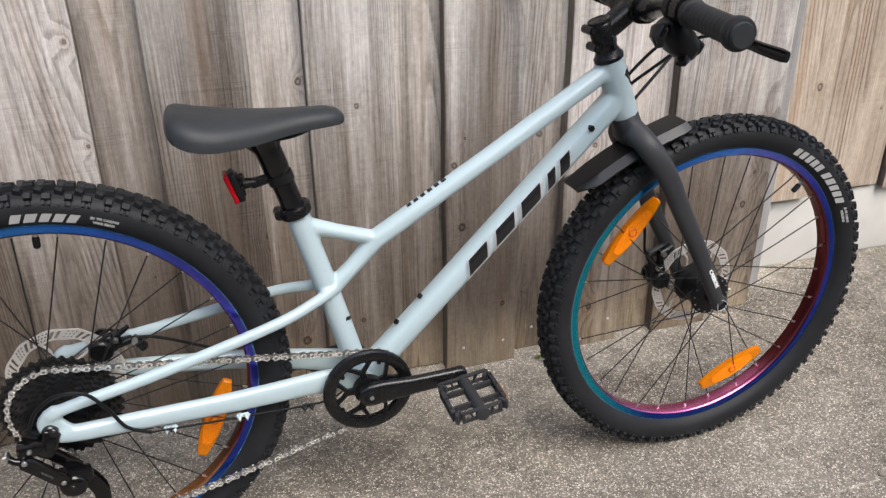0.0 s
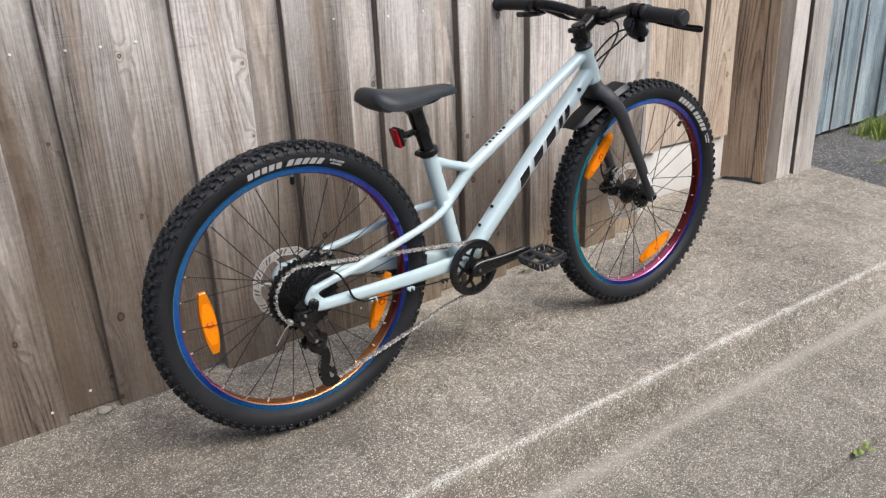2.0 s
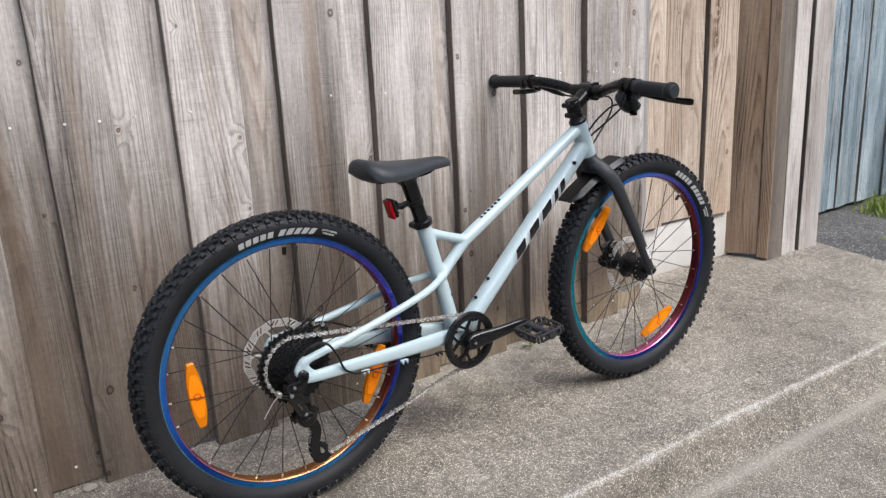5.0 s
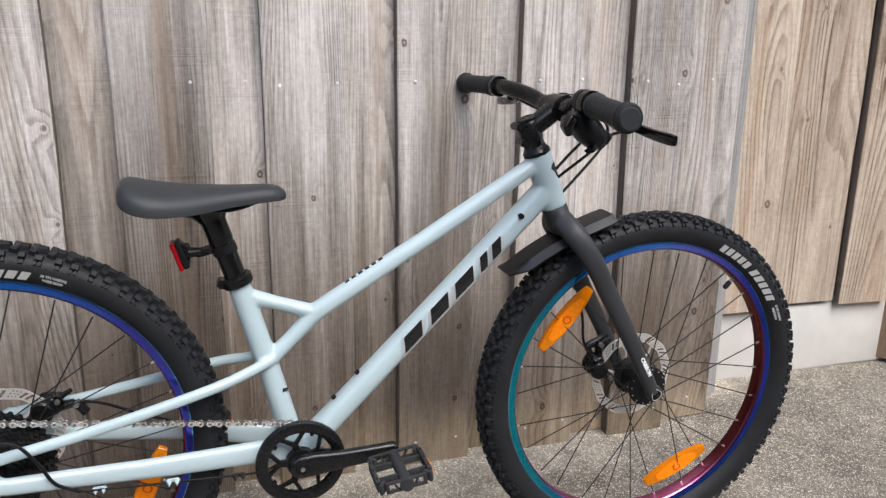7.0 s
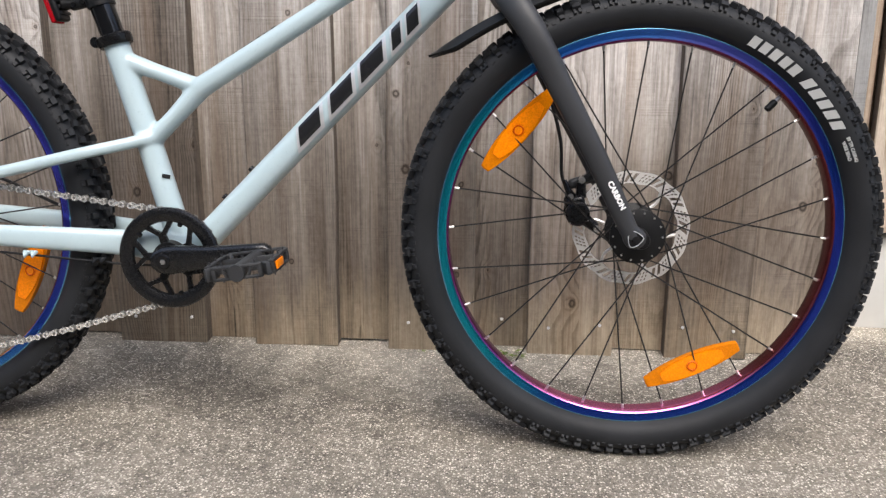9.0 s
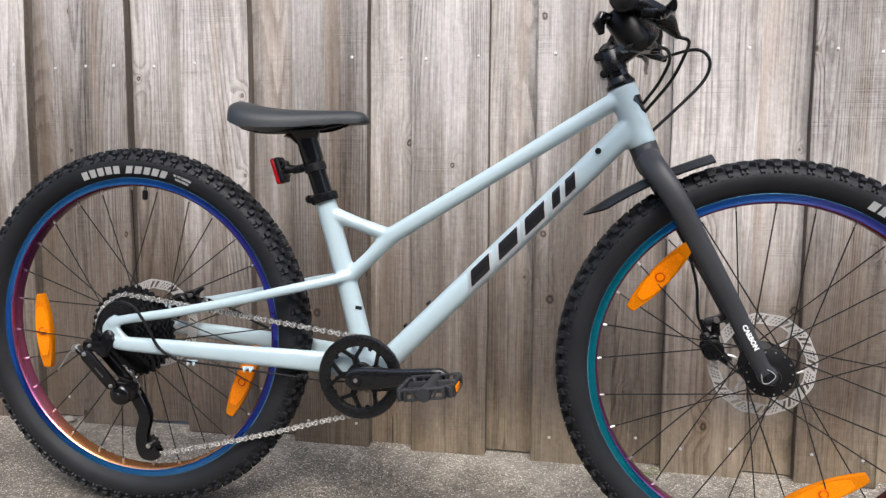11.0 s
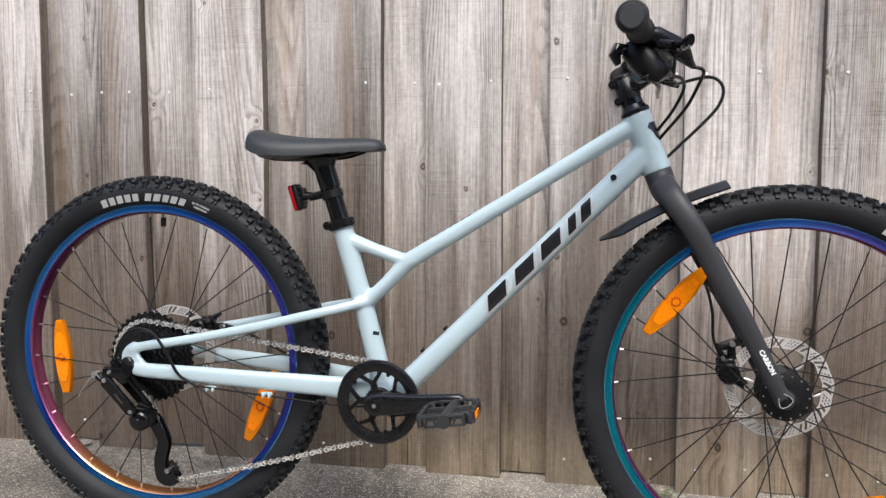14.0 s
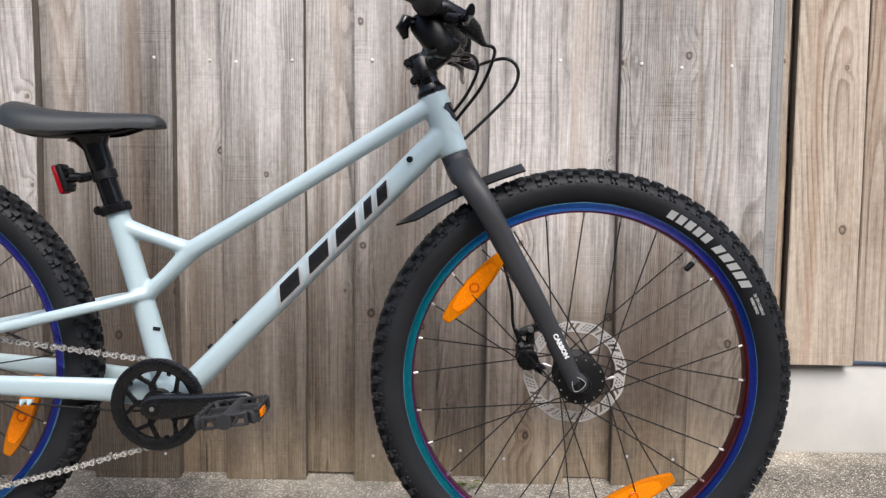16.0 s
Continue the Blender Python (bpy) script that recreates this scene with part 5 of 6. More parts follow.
front_wheel = build_wheel("front_wheel", *FRONT, face_f, inner_f, Y0 + 0.036, 0.0355, 64.5, 46.5,
                          ((139.5, 0.2035), (-64.5, 0.1965)), "front wheel with a blue and teal anodised rim", True)
rear_wheel = build_wheel("rear_wheel", *REAR, face_r, inner_r, Y0 + 0.050, 0.028, 108.5, 86.5,
                         ((184.0, 0.1900), (-23.5, 0.2040)), "rear wheel with a blue and violet anodised rim", False)

# axle ends
bm = bmesh.new()
socket = curve([Vector((0.5965 + x, Y0, 0.2905 + z)) for x, z in ((-0.0080, 0.0105), (-0.0088, 0.0), (-0.0060, -0.0098), (0.0020, -0.0085), (0.0096, 0.0010), (0.0010, 0.0085), (-0.0080, 0.0105))], 4)[:-1]
loft(bm, [[Vector((x, Y0 + dy, z)) for x, y, z in socket] for dy in (-0.0668, -0.0600)])
part("axle_socket", bm, M["black_gloss"], bike, "black three-sided axle socket")
bm = bmesh.new()
lathe(bm, ((0.0022, -0.0690), (0.0044, -0.0690), (0.0050, -0.0675), (0.0050, -0.060)), 0.5975, 0.2890, Y0, 16)
part("axle_end", bm, M["black_steel"], bike)
bm = bmesh.new()
lathe(bm, ((0.0080, -0.0850), (0.0100, -0.0830), (0.0100, -0.060)), -0.411, 0.300, Y0, 20)
part("axle_nut", bm, M["black_steel"], bike)

bm = bmesh.new()
tube(bm, [Vector((x, Y0 - 0.0672, z)) for x, y, z in list(socket) + [socket[0]]], 0.0006, 6)
part("axle_cap_outline", bm, M["silver_print"], bike)

# ---- drivetrain ----
bm = bmesh.new()
CR = (0.0045, 0.2505)
lathe(bm, ((0.0480, -0.0525), (0.0492, -0.0556), (0.0555, -0.0582), (0.0610, -0.0588), (0.0648, -0.0575), (0.0668, -0.0545), (0.0668, -0.0500), (0.0650, -0.0480), (0.0505, -0.0480)), *CR, Y0, 80, closed=True)
chainring = part("chainring", bm, M["satin_black"], bike, "black chainring with a smooth guard ring", limit=0.5)
bm = bmesh.new()
lathe(bm, ((0.0215, -0.0565), (0.0225, -0.046)), *CR, Y0, 32)
part("spider", bm, M["black_plastic"], chainring)


def ring_bar(bm, r0, a0, r1, a1, w0, w1):
    p = Vector((CR[0] + r0 * math.cos(a0), Y0 - 0.0515, CR[1] + r0 * math.sin(a0)))
    q = Vector((CR[0] + r1 * math.cos(a1), Y0 - 0.0525, CR[1] + r1 * math.sin(a1)))
    tube(bm, [p, q], [(w0, 0.003), (w1, 0.003)], 8, power=5.0)


for k in range(5):
    a = radians(105 + 72 * k)
    bm = bmesh.new()
    ring_bar(bm, 0.017, a, 0.0345, a, 0.0062, 0.0050)
    for da in (0.33, -0.33):
        ring_bar(bm, 0.030, a, 0.0420, a + da * 0.8, 0.0037, 0.0029)
        ring_bar(bm, 0.0410, a + da * 0.78, 0.0505, a + da * 1.06, 0.0029, 0.0040)
    part("arm", bm, M["black_matt"], chainring)
    # lug that carries the guard ring
    bm = bmesh.new()
    t = a + radians(36)
    m = Matrix.Translation((CR[0] + 0.0482 * math.cos(t), Y0 - 0.0545, CR[1] + 0.0482 * math.sin(t))) @ turn_y(-math.degrees(t))
    box(bm, (0, 0, 0), (0.0065, 0.0050, 0.0060), m, bevel=0.0015)
    part("lug", bm, M["black_gloss"], chainring)
bm = bmesh.new()
n = 32
outer_r, inner_r_ = [], []
for i in range(n * 4):
    t = 2 * math.pi * i / (n * 4)
    r = 0.0625 if i % 4 in (1, 2) else 0.0585
    outer_r.append((CR[0] + r * math.cos(t), CR[1] + r * math.sin(t)))
    inner_r_.append((CR[0] + 0.051 * math.cos(t), CR[1] + 0.051 * math.sin(t)))
loft(bm, [[Vector((x, Y0 + y, z)) for x, z in l] for l, y in ((outer_r, -0.0465), (outer_r, -0.044), (inner_r_, -0.044), (inner_r_, -0.0465))], closed=True)
part("toothed_ring", bm, M["black_steel"], chainring)


def pedal(c, tilt, s):
    """Cage pedal: c its middle, s -1 for the near side."""
    m = Matrix.Translation(c) @ turn_y(tilt) @ Matrix.Diagonal((0.82, 0.90, 0.85, 1.0))
    bm = bmesh.new()
    tube(bm, [(0, -0.047, 0), (0, 0.047, 0)], 0.0105, 16, side=(0, 0, 1))
    tube(bm, [(0, s * 0.046, 0), (0, s * 0.050, 0)], [0.0125, 0.0115], 16, side=(0, 0, 1))
    for y in (-0.043, 0.043):
        w = 0.036 if y * s > 0 else 0.044
        for z in (-1, 1):
            box(bm, (0, y, z * 0.0078), (2 * w, 0.0065, 0.0042), bevel=0.0012)
        for x in (-1, 1):
            box(bm, (x * (w - 0.003), y, 0), (0.006, 0.0065, 0.018), bevel=0.0012)
            box(bm, (x * w * 0.5, y, 0), (0.0035, 0.0055, 0.018), turn_y(24 * x), bevel=0.0008)
    for x in (-0.046, 0.046):
        for z in (-1, 1):
            box(bm, (x, 0, z * 0.0078), (0.0075, 0.068, 0.0042), bevel=0.0012)
        for y in (-0.031, -0.011, 0.011, 0.031):
            box(bm, (x, y, 0), (0.0065, 0.0035, 0.018), bevel=0.0008)
        for sy in (-1, 1):
            box(bm, (x * 0.88, sy * 0.038, 0), (0.007, 0.017, 0.018), Matrix.Rotation(radians(-40 * sy * math.copysign(1, x)), 4, "Z"), bevel=0.002)
    for y in (-0.018, 0.018):
        box(bm, (0, y, 0), (0.088, 0.0045, 0.012), bevel=0.0015)
    for x in (-0.046, -0.024, 0.024, 0.046):
        for y in (-0.036, 0.036) if abs(x) < 0.03 else (-0.024, 0.0, 0.024):
            for z in (-1, 1):
                tube(bm, [(x, y, z * 0.008), (x, y, z * 0.0135)], [0.0019, 0.0013], 6)
    bmesh.ops.transform(bm, matrix=m, verts=bm.verts)
    ob = part("pedal", bm, M["grey_dark"], bike, "dark grey plastic cage pedal with studs", limit=0.5)
    for x in (1,) if s < 0 else (-1, 1):
        bm = bmesh.new()
        box(bm, (x * 0.0508, s * 0.012, 0), (0.0022, 0.030, 0.011), bevel=0.0008)
        bmesh.ops.transform(bm, matrix=m, verts=bm.verts)
        part("reflector", bm, M["amber"], ob, "small amber pedal reflector")


M["grey_dark"] = plain("dark_grey_plastic", (0.022, 0.0225, 0.024), 0.5, bump=0.4, grain=700.0)


def crank(s, end, y_in, y_out):
    bm = bmesh.new()
    a, b = Vector((CR[0], 0, CR[1])), Vector((end[0], 0, end[1]))
    d = (b - a).normalized()
    pts = [(a - d * 0.017, 0.4, 0), (a - d * 0.012, 0.8, 0), (a, 1.0, 0), (a + d * 0.02, 0.98, 0.1), (a + (b - a) * 0.5, 0.74, 0.55), (b - d * 0.01, 0.66, 1.0), (b + d * 0.006, 0.62, 1.0), (b + d * 0.012, 0.36, 1.0)]
    tube(bm, [(p.x, Y0 + s * (y_in + (y_out - y_in) * t), p.z) for p, k, t in pts], [(0.0182 * k, 0.0075) for p, k, t in pts], 20, power=3.4)
    ob = part("crank_arm", bm, M["satin_black"], bike, "black alloy crank arm", limit=0.7)
    bm = bmesh.new()
    lathe(bm, ((0.0085, s * (y_in + 0.0095)), (0.0098, s * (y_in + 0.0075)), (0.0098, s * (y_in + 0.004))), *CR, Y0, 24)
    part("crank_bolt", bm, M["black_gloss"], ob)
    bm = bmesh.new()
    lathe(bm, ((0.0036, s * (y_in + 0.0103)), (0.0036, s * (y_in + 0.0080))), *CR, Y0, 6)
    part("bolt_socket", bm, M["steel"], ob)


crank(-1, (0.134, 0.2670), 0.066, 0.080)
crank(1, (-0.130, 0.235), 0.056, 0.074)
pedal((0.1355, Y0 - 0.137, 0.2660), -8, -1)
pedal((-0.130, Y0 + 0.133, 0.237), 6, 1)
bm = bmesh.new()
lathe(bm, ((0.008, -0.066), (0.008, 0.060)), *CR, Y0, 20)
part("spindle", bm, M["black_steel"], bike)

# cassette: toothed sprockets, large to small towards the frame
for k in range(9):
    r = 0.0758 - 0.0057 * k
    bm = bmesh.new()
    n = round(2 * math.pi * r / 0.0127)
    out = []
    for i in range(n * 4):
        t = 2 * math.pi * i / (n * 4) + 0.21 * k
        q = r + (0.0016 if i % 4 in (1, 2) else -0.0022)
        out.append((REAR[0] + q * math.cos(t), REAR[1] + q * math.sin(t)))
    y = -0.0235 - 0.0037 * k
    plate(bm, out, Y0 + y - 0.0011, Y0 + y + 0.0011)
    if k == 0:
        lathe(bm, ((0.018, -0.058), (0.018, -0.020)), *REAR, Y0, 24)
        cass = part("cassette", bm, M["black_steel"], bike, "black nine-speed cassette", smooth=False)
    else:
        part("sprocket", bm, M["black_steel"], cass, smooth=False)

# chain: one link after another round rings, pulleys and runs
UP, LOW = (-0.411, 0.196), (-0.3695, 0.1070)
path = [(CR[0], CR[1] + 0.0605, -0.0452)]
for a in range(96, 262, 6):
    path.append((REAR[0] + 0.0632 * math.cos(radians(a)), REAR[1] + 0.0632 * math.sin(radians(a)), -0.0309))
path += [(-0.404, 0.226, -0.031), (UP[0] + 0.0175, UP[1] + 0.010, -0.034), (UP[0] + 0.0185, UP[1] - 0.004, -0.034), (-0.388, 0.155, -0.034),
         (LOW[0] - 0.0180, LOW[1] + 0.008, -0.034), (LOW[0] - 0.0175, LOW[1] - 0.007, -0.034), (LOW[0] - 0.009, LOW[1] - 0.0165, -0.034), (LOW[0] + 0.002, LOW[1] - 0.0185, -0.034)]
sag = [(-0.365 + 0.365 * t, 0.0905 + (CR[1] - 0.0605 - 0.0905) * t - 0.006 * math.sin(math.pi * t), -0.034) for t in (0.2, 0.4, 0.6, 0.8)]
path += sag
for a in range(-92, 92, 8):
    path.append((CR[0] + 0.0605 * math.cos(radians(a)), CR[1] + 0.0605 * math.sin(radians(a)), -0.0452))
path.append(path[0])
pts = [Vector((x, Y0 + y, z)) for x, z, y in path]
bm = bmesh.new()
PITCH = 0.0127
marks, carry = [], 0.0
for p, q in zip(pts, pts[1:]):
    L_ = (q - p).length
    while carry <= L_:
        marks.append(p + (q - p) * (carry / L_))
        carry += PITCH
    carry -= L_
for k, (p, q) in enumerate(zip(marks, marks[1:] + marks[:1])):
    if (q - p).length > 0.03:
        continue
    d = (q - p).normalized()
    u = d.cross(Vector((0, 1, 0))).normalized()
    off = 0.0031 if k % 2 else 0.0018
    for s in (-1, 1):
        c0 = Vector((0, s * off, 0))
        shape = []
        for base_p, sg in ((p, -1), (q, 1)):
            for t in (-1.2, -0.4, 0.4, 1.2):
                shape.append(base_p + (d * (sg * 0.0047 * math.cos(t)) + u * (sg * 0.0047 * math.sin(t))))
        m_up, m_dn = (p + q) / 2 + u * 0.0020, (p + q) / 2 - u * 0.0020
        shape = shape[:4] + [m_dn] + shape[4:] + [m_up] if (shape[3] - m_dn).length < (shape[3] - m_up).length else shape[:4] + [m_up] + shape[4:] + [m_dn]
        loft(bm, [[v + c0 + Vector((0, e, 0)) for v in shape] for e in (-0.0005, 0.0005)], mat=0 if k % 2 else 1)
    tube(bm, [p + Vector((0, -0.0038, 0)), p + Vector((0, 0.0038, 0))], 0.0020, 8, side=(0, 0, 1), mat=1)
part("chain", bm, [M["chain_steel"], M["chain_dark"]], bike, "bright steel chain", smooth=False)

# rear derailleur: hanger knuckle, two parallel links, lower knuckle, long cage
def round_block(bm, a, b, w, d, power=4.0):
    tube(bm, [a, a + (b - a) * 0.08, a + (b - a) * 0.92, b], [(w * 0.6, d * 0.7), (w, d), (w, d), (w * 0.6, d * 0.7)], 16, power=power)


def mech_at(x, z, y):
    return Vector((x, Y0 + y, z))


bm = bmesh.new()
round_block(bm, mech_at(-0.407, 0.302, -0.079), mech_at(-0.424, 0.268, -0.084), 0.0110, 0.0070)
round_block(bm, mech_at(-0.418, 0.283, -0.080), mech_at(-0.452, 0.284, -0.086), 0.0090, 0.0110)
round_block(bm, mech_at(-0.428, 0.292, -0.074), mech_at(-0.441, 0.304, -0.074), 0.0090, 0.0090)
mech = part("derailleur", bm, M["black_gloss"], bike, "gloss black long-cage rear derailleur")
for a, b, w in (((-0.446, 0.275, -0.0960), (-0.409, 0.213, -0.0740), 0.0105), ((-0.430, 0.274, -0.0720), (-0.394, 0.214, -0.0500), 0.0090)):
    bm = bmesh.new()
    round_block(bm, mech_at(*a), mech_at(*b), w, 0.0042, power=5.0)
    part("link", bm, M["black_gloss"], mech)
bm = bmesh.new()
lathe(bm, ((0.0080, -0.0740), (0.0135, -0.0725), (0.0172, -0.0690), (0.0185, -0.0630), (0.0185, -0.0530), (0.0170, -0.0460), (0.0150, -0.0380)), -0.4040, 0.1995, Y0, 32)
round_block(bm, mech_at(-0.416, 0.210, -0.062), mech_at(-0.382, 0.200, -0.052), 0.0150, 0.0110)
part("lower_knuckle", bm, M["black_gloss"], mech)
for x, z, y, r in ((-0.444, 0.2725, -0.1005, 0.0038), (-0.4115, 0.2170, -0.0815, 0.0036), (-0.4040, 0.1995, -0.0745, 0.0055), (-0.4065, 0.3010, -0.0880, 0.0062), (-0.436, 0.286, -0.0980, 0.0030)):
    bm = bmesh.new()
    lathe(bm, ((r * 0.45, y - 0.0004), (r * 0.5, y), (r * 0.8, y), (r, y + 0.0012), (r, y + 0.008)), x, z, Y0, 16)
    part("pivot_bolt", bm, M["steel"] if r < 0.004 else M["black_steel"], mech)
bm = bmesh.new()
lk = (mech_at(-0.409, 0.213, -0.0740) - mech_at(-0.446, 0.275, -0.0960)).normalized()
mid = mech_at(-0.430, 0.248, -0.0866) + Vector((0, -0.0042, 0))
for k in range(4):
    c = mid + lk * (0.0052 * k)
    box(bm, c, (0.0030, 0.0008, 0.0060), turn_y(-30), bevel=0.0002)
part("logo_plate", bm, M["cap_grey"], mech, "small pale printed marks")
for y, wd in ((-0.0415, 0.0105), (-0.0265, 0.0080)):
    bm = bmesh.new()
    cg = curve([(UP[0] + 0.004, UP[1] + 0.012), (UP[0] + 0.022, UP[1] - 0.012), (-0.377, 0.155), (-0.384, 0.124), (-0.381, 0.096), (-0.367, 0.091), (-0.354, 0.098)], 4)
    tube(bm, [(x, Y0 + y, z) for x, z in cg], [(wd, 0.0014)] * len(cg), 8, power=6.0)
    part("cage_plate", bm, M["black_gloss"], mech)
for c in (UP, LOW):
    bm = bmesh.new()
    out = []
    for i in range(44):
        t = 2 * math.pi * i / 44
        q = 0.0170 if i % 4 in (1, 2) else 0.0140
        out.append((c[0] + q * math.cos(t), c[1] + q * math.sin(t)))
    plate(bm, out, Y0 - 0.0355, Y0 - 0.0325)
    part("jockey_wheel", bm, M["black_steel"], mech, smooth=False)
    bm = bmesh.new()
    lathe(bm, ((0.0042, -0.0445), (0.0042, -0.024)), *c, Y0, 14)
    part("pulley_bolt", bm, M["steel"], mech)
bm = bmesh.new()
tube(bm, [(-0.444, Y0 - 0.090, 0.268), (-0.456, Y0 - 0.090, 0.272), (-0.465, Y0 - 0.089, 0.279)], [0.0060, 0.0045, 0.0048], 12)
part("cable_arm", bm, M["black_gloss"], mech)
bm = bmesh.new()
tube(bm, [(-0.4655, Y0 - 0.093, 0.2795), (-0.4655, Y0 - 0.083, 0.2795)], 0.0056, 12, side=(0, 0, 1))
tube(bm, [(-0.4655, Y0 - 0.0955, 0.2795), (-0.4655, Y0 - 0.093, 0.2795)], 0.0040, 6, side=(0, 0, 1))
part("cable_clamp", bm, M["steel"], mech, "silver cable clamp bolt")
cable([(-0.465, Y0 - 0.091, 0.278), (-0.476, Y0 - 0.091, 0.271), (-0.487, Y0 - 0.090, 0.257), (-0.499, Y0 - 0.090, 0.241)], 0.0012, "cable_end", "steel", "frayed silver cable end")
cable([(-0.437, Y0 - 0.080, 0.300), (-0.420, Y0 - 0.086, 0.336), (-0.392, Y0 - 0.091, 0.357), (-0.360, Y0 - 0.091, 0.353), (-0.338, Y0 - 0.087, 0.321), (-0.322, Y0 - 0.081, 0.286), (-0.295, Y0 - 0.075, 0.266)], 0.0024)
cable([(-0.295, Y0 - 0.075, 0.266), (-0.172, Y0 - 0.062, 0.2525), (-0.062, Y0 - 0.046, 0.2395), (-0.03, Y0 - 0.02, 0.232)], 0.0016)

# brake calipers
def caliper(c, tilt):
    """Two-piece disc caliper: body halves, piston caps, mount ears, hose banjo, pad pin."""
    m = Matrix.Translation(c) @ turn_y(tilt)
    bm = bmesh.new()
    box(bm, (0, -0.0085, 0), (0.027, 0.0135, 0.038), bevel=0.006, segments=3)
    box(bm, (0, 0.0085, 0), (0.027, 0.0135, 0.038), bevel=0.006, segments=3)
    tube(bm, [(0, -0.014, -0.004), (0, -0.020, -0.004), (0, -0.0225, -0.004)], [0.0165, 0.0160, 0.0135], 24, side=(0, 0, 1))
    tube(bm, [(0, 0.014, -0.004), (0, 0.022, -0.004)], [0.0165, 0.0150], 24, side=(0, 0, 1))
    tube(bm, [(0.010, 0, 0.014), (0.014, 0, 0.034)], [(0.0075, 0.008), (0.0060, 0.007)], 12)
    tube(bm, [(0.008, 0, -0.014), (0.020, 0, -0.030)], [(0.0080, 0.008), (0.0065, 0.007)], 12)
    bmesh.ops.transform(bm, matrix=m, verts=bm.verts)
    ob = part("brake_caliper", bm, M["black_matt"], bike, "black disc brake caliper")
    bm = bmesh.new()
    tube(bm, [(0.014, 0, 0.036), (0.036, 0, 0.040)], [(0.0055, 0.0075), (0.0065, 0.0075)], 12, power=4.0)
    bmesh.ops.transform(bm, matrix=m, verts=bm.verts)
    part("mount_adapter", bm, M["black_steel"], ob)
    bm = bmesh.new()
    tube(bm, [m @ Vector((-0.004, -0.012, 0.021)), m @ Vector((-0.004, 0.004, 0.021))], 0.0068, 16, side=(0, 0, 1))
    tube(bm, [m @ Vector((-0.004, -0.004, 0.021)), m @ Vector((-0.006, -0.004, 0.034)), m @ Vector((-0.007, -0.003, 0.042))], [0.0045, 0.0040, 0.0030], 12)
    part("hose_banjo", bm, M["black_gloss"], ob)
    for x, z, r in ((0.015, 0.038, 0.0044), (0.021, -0.031, 0.0044), (-0.004, 0.021, 0.0036), (-0.011, -0.012, 0.0020), (0.011, -0.014, 0.0020)):
        bm = bmesh.new()
        y0 = -0.0065 if abs(z) > 0.03 else -0.0145
        tube(bm, [m @ Vector((x, y0, z)), m @ Vector((x, y0 - 0.0065, z))], r, 10, side=(0, 0, 1))
        part("caliper_bolt", bm, M["steel"], ob)


caliper((0.533, Y0 + 0.036, 0.309), -14)
caliper((-0.347, Y0 + 0.050, 0.340), 66)
cable([(-0.325, Y0 + 0.048, 0.345), (-0.28, Y0 + 0.055, 0.335), (-0.22, Y0 + 0.060, 0.305), (-0.14, Y0 + 0.055, 0.272), (-0.05, Y0 + 0.035, 0.236)], 0.0024)

# ---- beside the shed, and small things on the ground ----
def far_wheel(c, r, lean):
    root = thing("parked_bicycle", (c[0], c[1], c[2] - r), "black bicycle standing against the blue shed, wheel foremost", "bicycle")
    m = Matrix.Translation(c) @ Matrix.Rotation(lean, 4, "X")

    def add(name, bm, mat, label=""):
        bmesh.ops.transform(bm, matrix=m, verts=bm.verts)
        return part(name, bm, mat, root, label)
    bm = bmesh.new()
    lathe(bm, [(r - 0.026 + 0.026 * math.cos(a * math.pi / 8), 0.026 * math.sin(a * math.pi / 8)) for a in range(16)], 0, 0, 0, 64, closed=True)
    tyre = bm
    bm = bmesh.new()
    lathe(bm, ((r - 0.05, -0.012), (r - 0.07, -0.011), (r - 0.07, 0.011), (r - 0.05, 0.012)), 0, 0, 0, 64, closed=True)
    wheel = add("wheel", bm, M["black_matt"], "black spoked wheel")

    def sub(name, bm, mat, label=""):
        bmesh.ops.transform(bm, matrix=m, verts=bm.verts)
        return part(name, bm, mat, wheel, label)
    sub("tyre", tyre, M["rubber"], "black rubber tyre")
    bm = bmesh.new()
    lathe(bm, ((0.02, -0.05), (0.03, -0.03), (0.016, 0.0), (0.03, 0.03), (0.02, 0.05)), 0, 0, 0, 24)
    sub("hub", bm, M["black_matt"])
    for k in range(28):
        t = 2 * math.pi * k / 28
        s = -1 if k % 2 else 1
        h = t + (0.9 if (k // 2) % 2 else -0.9)
        bm = bmesh.new()
        tube(bm, [(0.028 * math.cos(h), s * 0.03, 0.028 * math.sin(h)), ((r - 0.06) * math.cos(t), 0, (r - 0.06) * math.sin(t))], 0.0011, 5)
        sub("spoke", bm, M["spoke_steel"])
    for s in (-1, 1):
        bm = bmesh.new()
        tube(bm, [(0, s * 0.055, 0), (0.10, s * 0.052, 0.22), (0.17, s * 0.045, 0.40), (0.19, s * 0.02, 0.46)], [0.010, 0.014, 0.016, 0.018], 12)
        add("fork_leg", bm, M["black_matt"])
    bm = bmesh.new()
    tube(bm, [(0.185, 0, 0.44), (0.235, 0, 0.58)], 0.019, 14)
    tube(bm, [(0.20, 0, 0.48), (0.62, 0, 0.10)], 0.018, 14)
    tube(bm, [(0.22, 0, 0.54), (0.60, 0, 0.44)], 0.016, 14)
    add("frame", bm, M["black_matt"])


far_wheel((3.37, 0.42, ground_z(3.37, 0.42) + 0.293), 0.310, radians(-8))


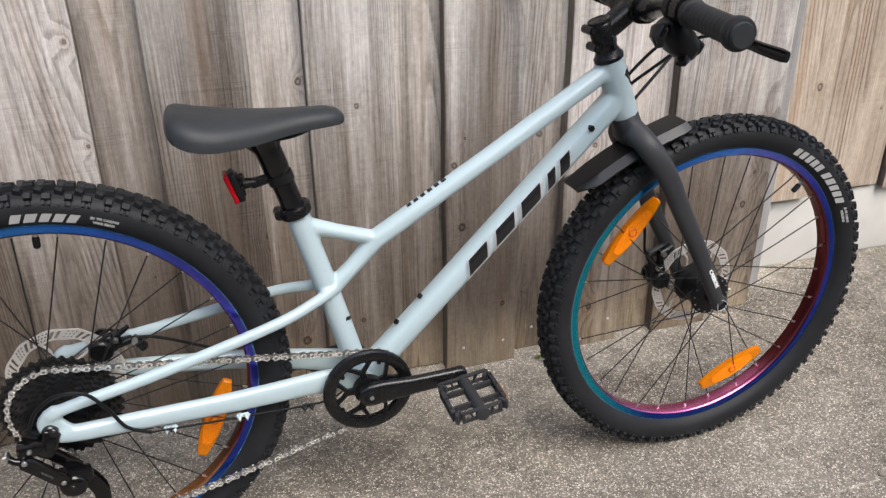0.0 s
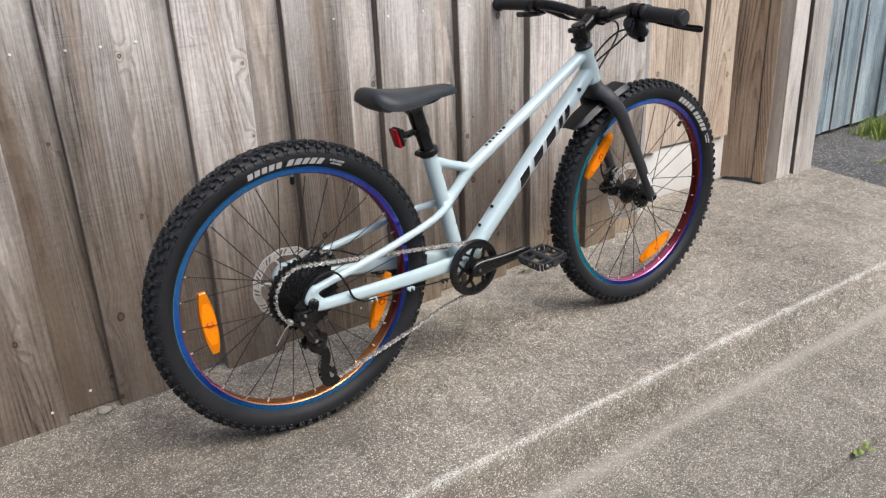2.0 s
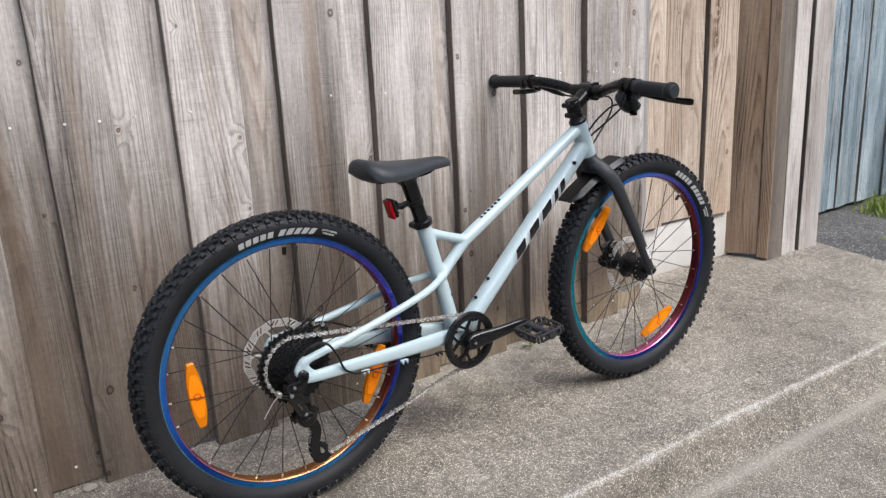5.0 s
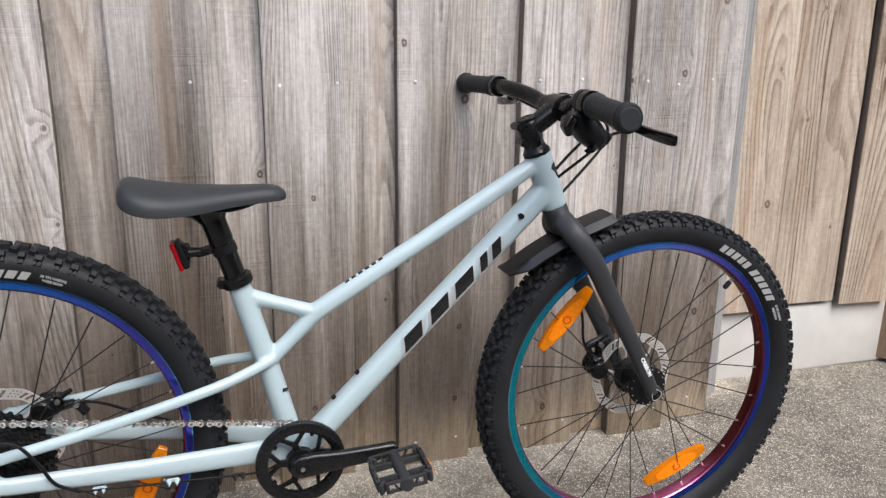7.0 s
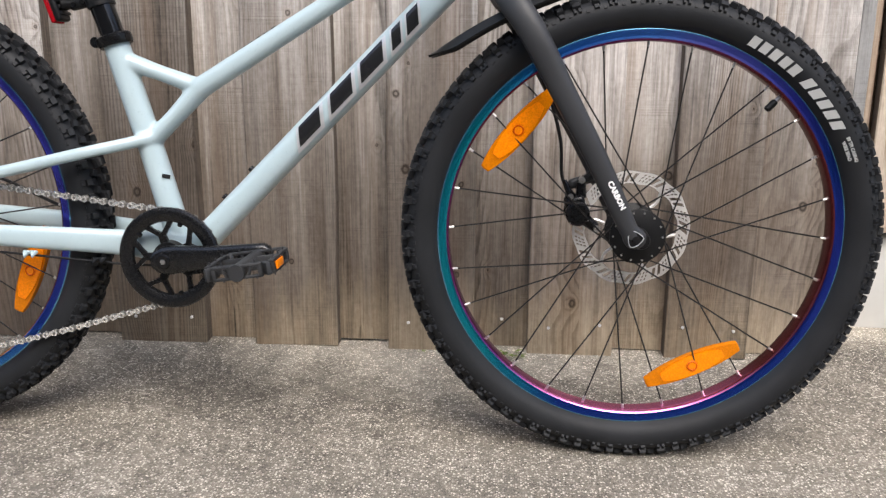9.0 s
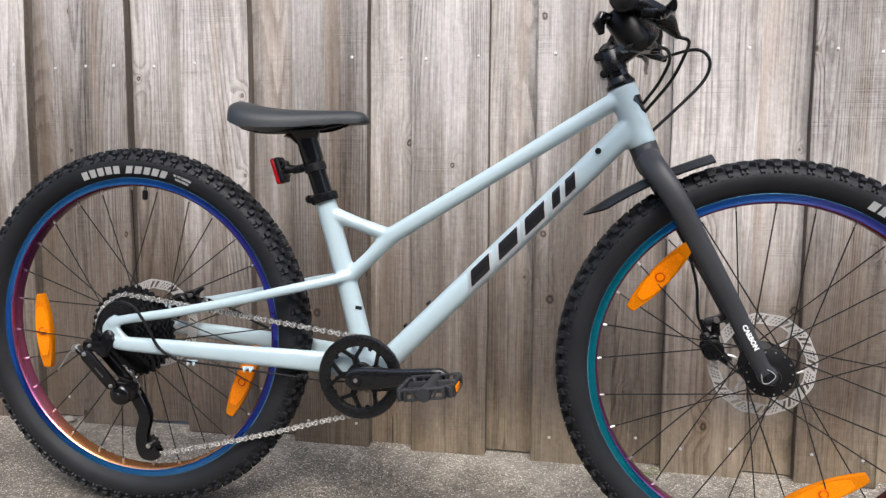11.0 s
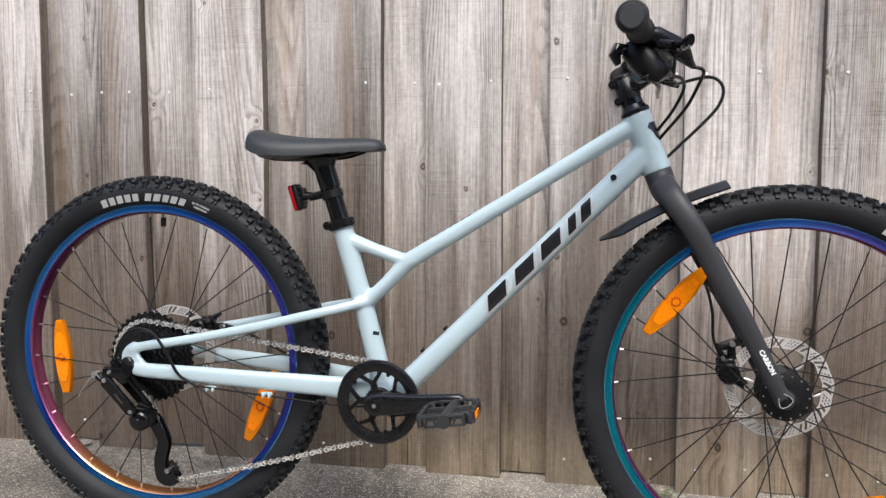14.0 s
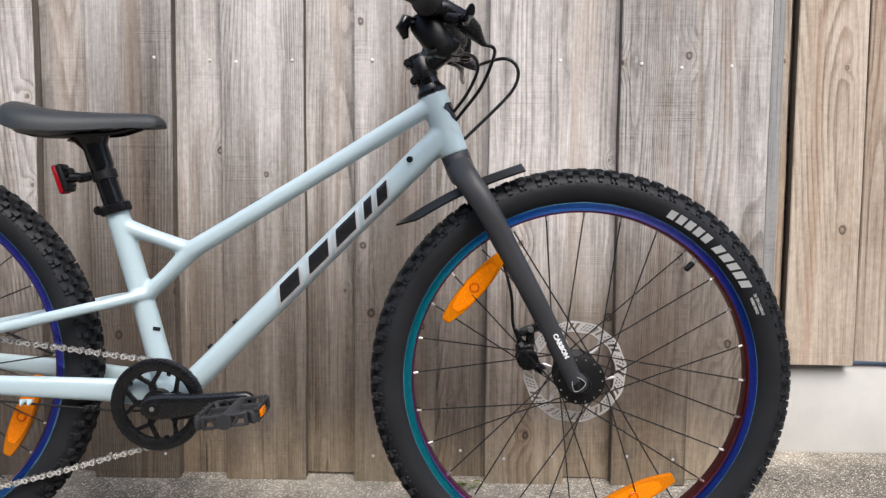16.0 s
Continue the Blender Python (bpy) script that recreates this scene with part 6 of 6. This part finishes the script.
def tuft(bm, x, y, z, h, n, spread, rnd):
    """A clump of blades, each a bent, tapering strip with a fold."""
    for _ in range(n):
        a = rnd.uniform(0, 2 * math.pi)
        d = Vector((math.cos(a), math.sin(a), 0))
        s = d.cross(Vector((0, 0, 1)))
        o = Vector((x + rnd.gauss(0, spread * 0.35), y + rnd.gauss(0, spread * 0.35), z))
        hh, out, w = h * rnd.uniform(0.5, 1.1), spread * rnd.uniform(0.2, 0.9), rnd.uniform(0.0015, 0.0035) * (0.6 + h * 6)
        rows = []
        for k in range(4):
            t = k / 3
            c = o + d * (out * t * t) + Vector((0, 0, hh * (t - 0.25 * t * t)))
            ww = w * (1 - t) + 0.0004
            rows.append((bm.verts.new(c - s * ww), bm.verts.new(c + d * ww * 0.4), bm.verts.new(c + s * ww)))
        for r0, r1 in zip(rows, rows[1:]):
            for i in (0, 1):
                bm.faces.new((r0[i], r0[i + 1], r1[i + 1], r1[i]))


rnd = random.Random(3)
bm = bmesh.new()
for _ in range(260):
    x = rnd.uniform(2.75, 4.6)
    y = 0.56 - abs(rnd.gauss(0, 0.12)) - 0.10 * (x > 3.0)
    tuft(bm, x, y, ground_z(x, y) + 0.008, rnd.uniform(0.04, 0.15), 9, 0.06, rnd)
patches = [(rnd.uniform(2.25, 3.7), rnd.uniform(-0.1, 0.42)) for _ in range(16)]
for _ in range(190):
    px, py = rnd.choice(patches)
    x, y = px + rnd.gauss(0, 0.035), py + rnd.gauss(0, 0.03)
    tuft(bm, x, y, ground_z(x, y) + 0.010, rnd.uniform(0.012, 0.03), 6, 0.03, rnd)
tagged(new("grass", finish(bm, M["leaf"], "grass", smooth=False)), "rough green grass and weeds along the blue shed", "grass", kind="stuff")


def weed(x, y, z, size, seed):
    rnd = random.Random(seed)
    bm = bmesh.new()
    for k in range(9):
        a = rnd.uniform(math.pi, 2 * math.pi)
        d = Vector((math.cos(a), math.sin(a) * 0.8, rnd.uniform(0.1, 0.7))).normalized()
        s = d.cross(Vector((0, 0, 1))).normalized()
        o = Vector((x, y, z)) + d * size * rnd.uniform(0.1, 0.5)
        L_ = size * rnd.uniform(0.5, 1.0)
        c = [o, o + d * L_ * 0.4 + Vector((0, 0, 0.1 * L_)), o + d * L_]
        w = L_ * 0.24
        v0, v1, v2, v3, v4 = (bm.verts.new(p) for p in (c[0], c[1] + s * w, c[2], c[1] - s * w, c[1] + Vector((0, 0, w * 0.4))))
        for f in ((v0, v1, v4), (v1, v2, v4), (v2, v3, v4), (v3, v0, v4)):
            bm.faces.new(f)
    tagged(new("weed", finish(bm, M["leaf"], "weed", smooth=False)), "small green weed in the crack under the fence", "weed", "weeds at the fence foot")


for i, (x, s) in enumerate(((0.452, 0.022), (0.475, 0.014), (0.30, 0.008))):
    weed(x, 0.274, pave_z(x, 0.275) + 0.001, s, 20 + i)
weed(0.575, -0.705, ground_z(0.575, -0.7) + 0.001, 0.03, 31)


def pebble(x, y, r, seed):
    rnd = random.Random(seed)
    bm = bmesh.new()
    bmesh.ops.create_icosphere(bm, subdivisions=2, radius=r)
    ph = Vector((seed, 2 * seed, 0.5))
    for v in bm.verts:
        v.co *= 1 + 0.35 * noise.noise(v.co / r * 0.9 + ph)
        v.co.z *= 0.6
        v.co += Vector((x, y, pave_z(x, y) + r * 0.35))
    tagged(new("pebble", finish(bm, M["stone"], "pebble")), "small brown stone lying at the fence foot", "stone", "stones on the pavement")


for i, (x, y, r) in enumerate(((-0.765, 0.266, 0.014), (-0.80, 0.271, 0.007), (-0.11, 0.235, 0.004), (0.93, 0.31, 0.006), (1.05, 0.33, 0.005), (0.37, 0.07, 0.003), (-0.10, -0.219, 0.005), (0.892, -0.207, 0.006))):
    pebble(x, y, r, i + 1)
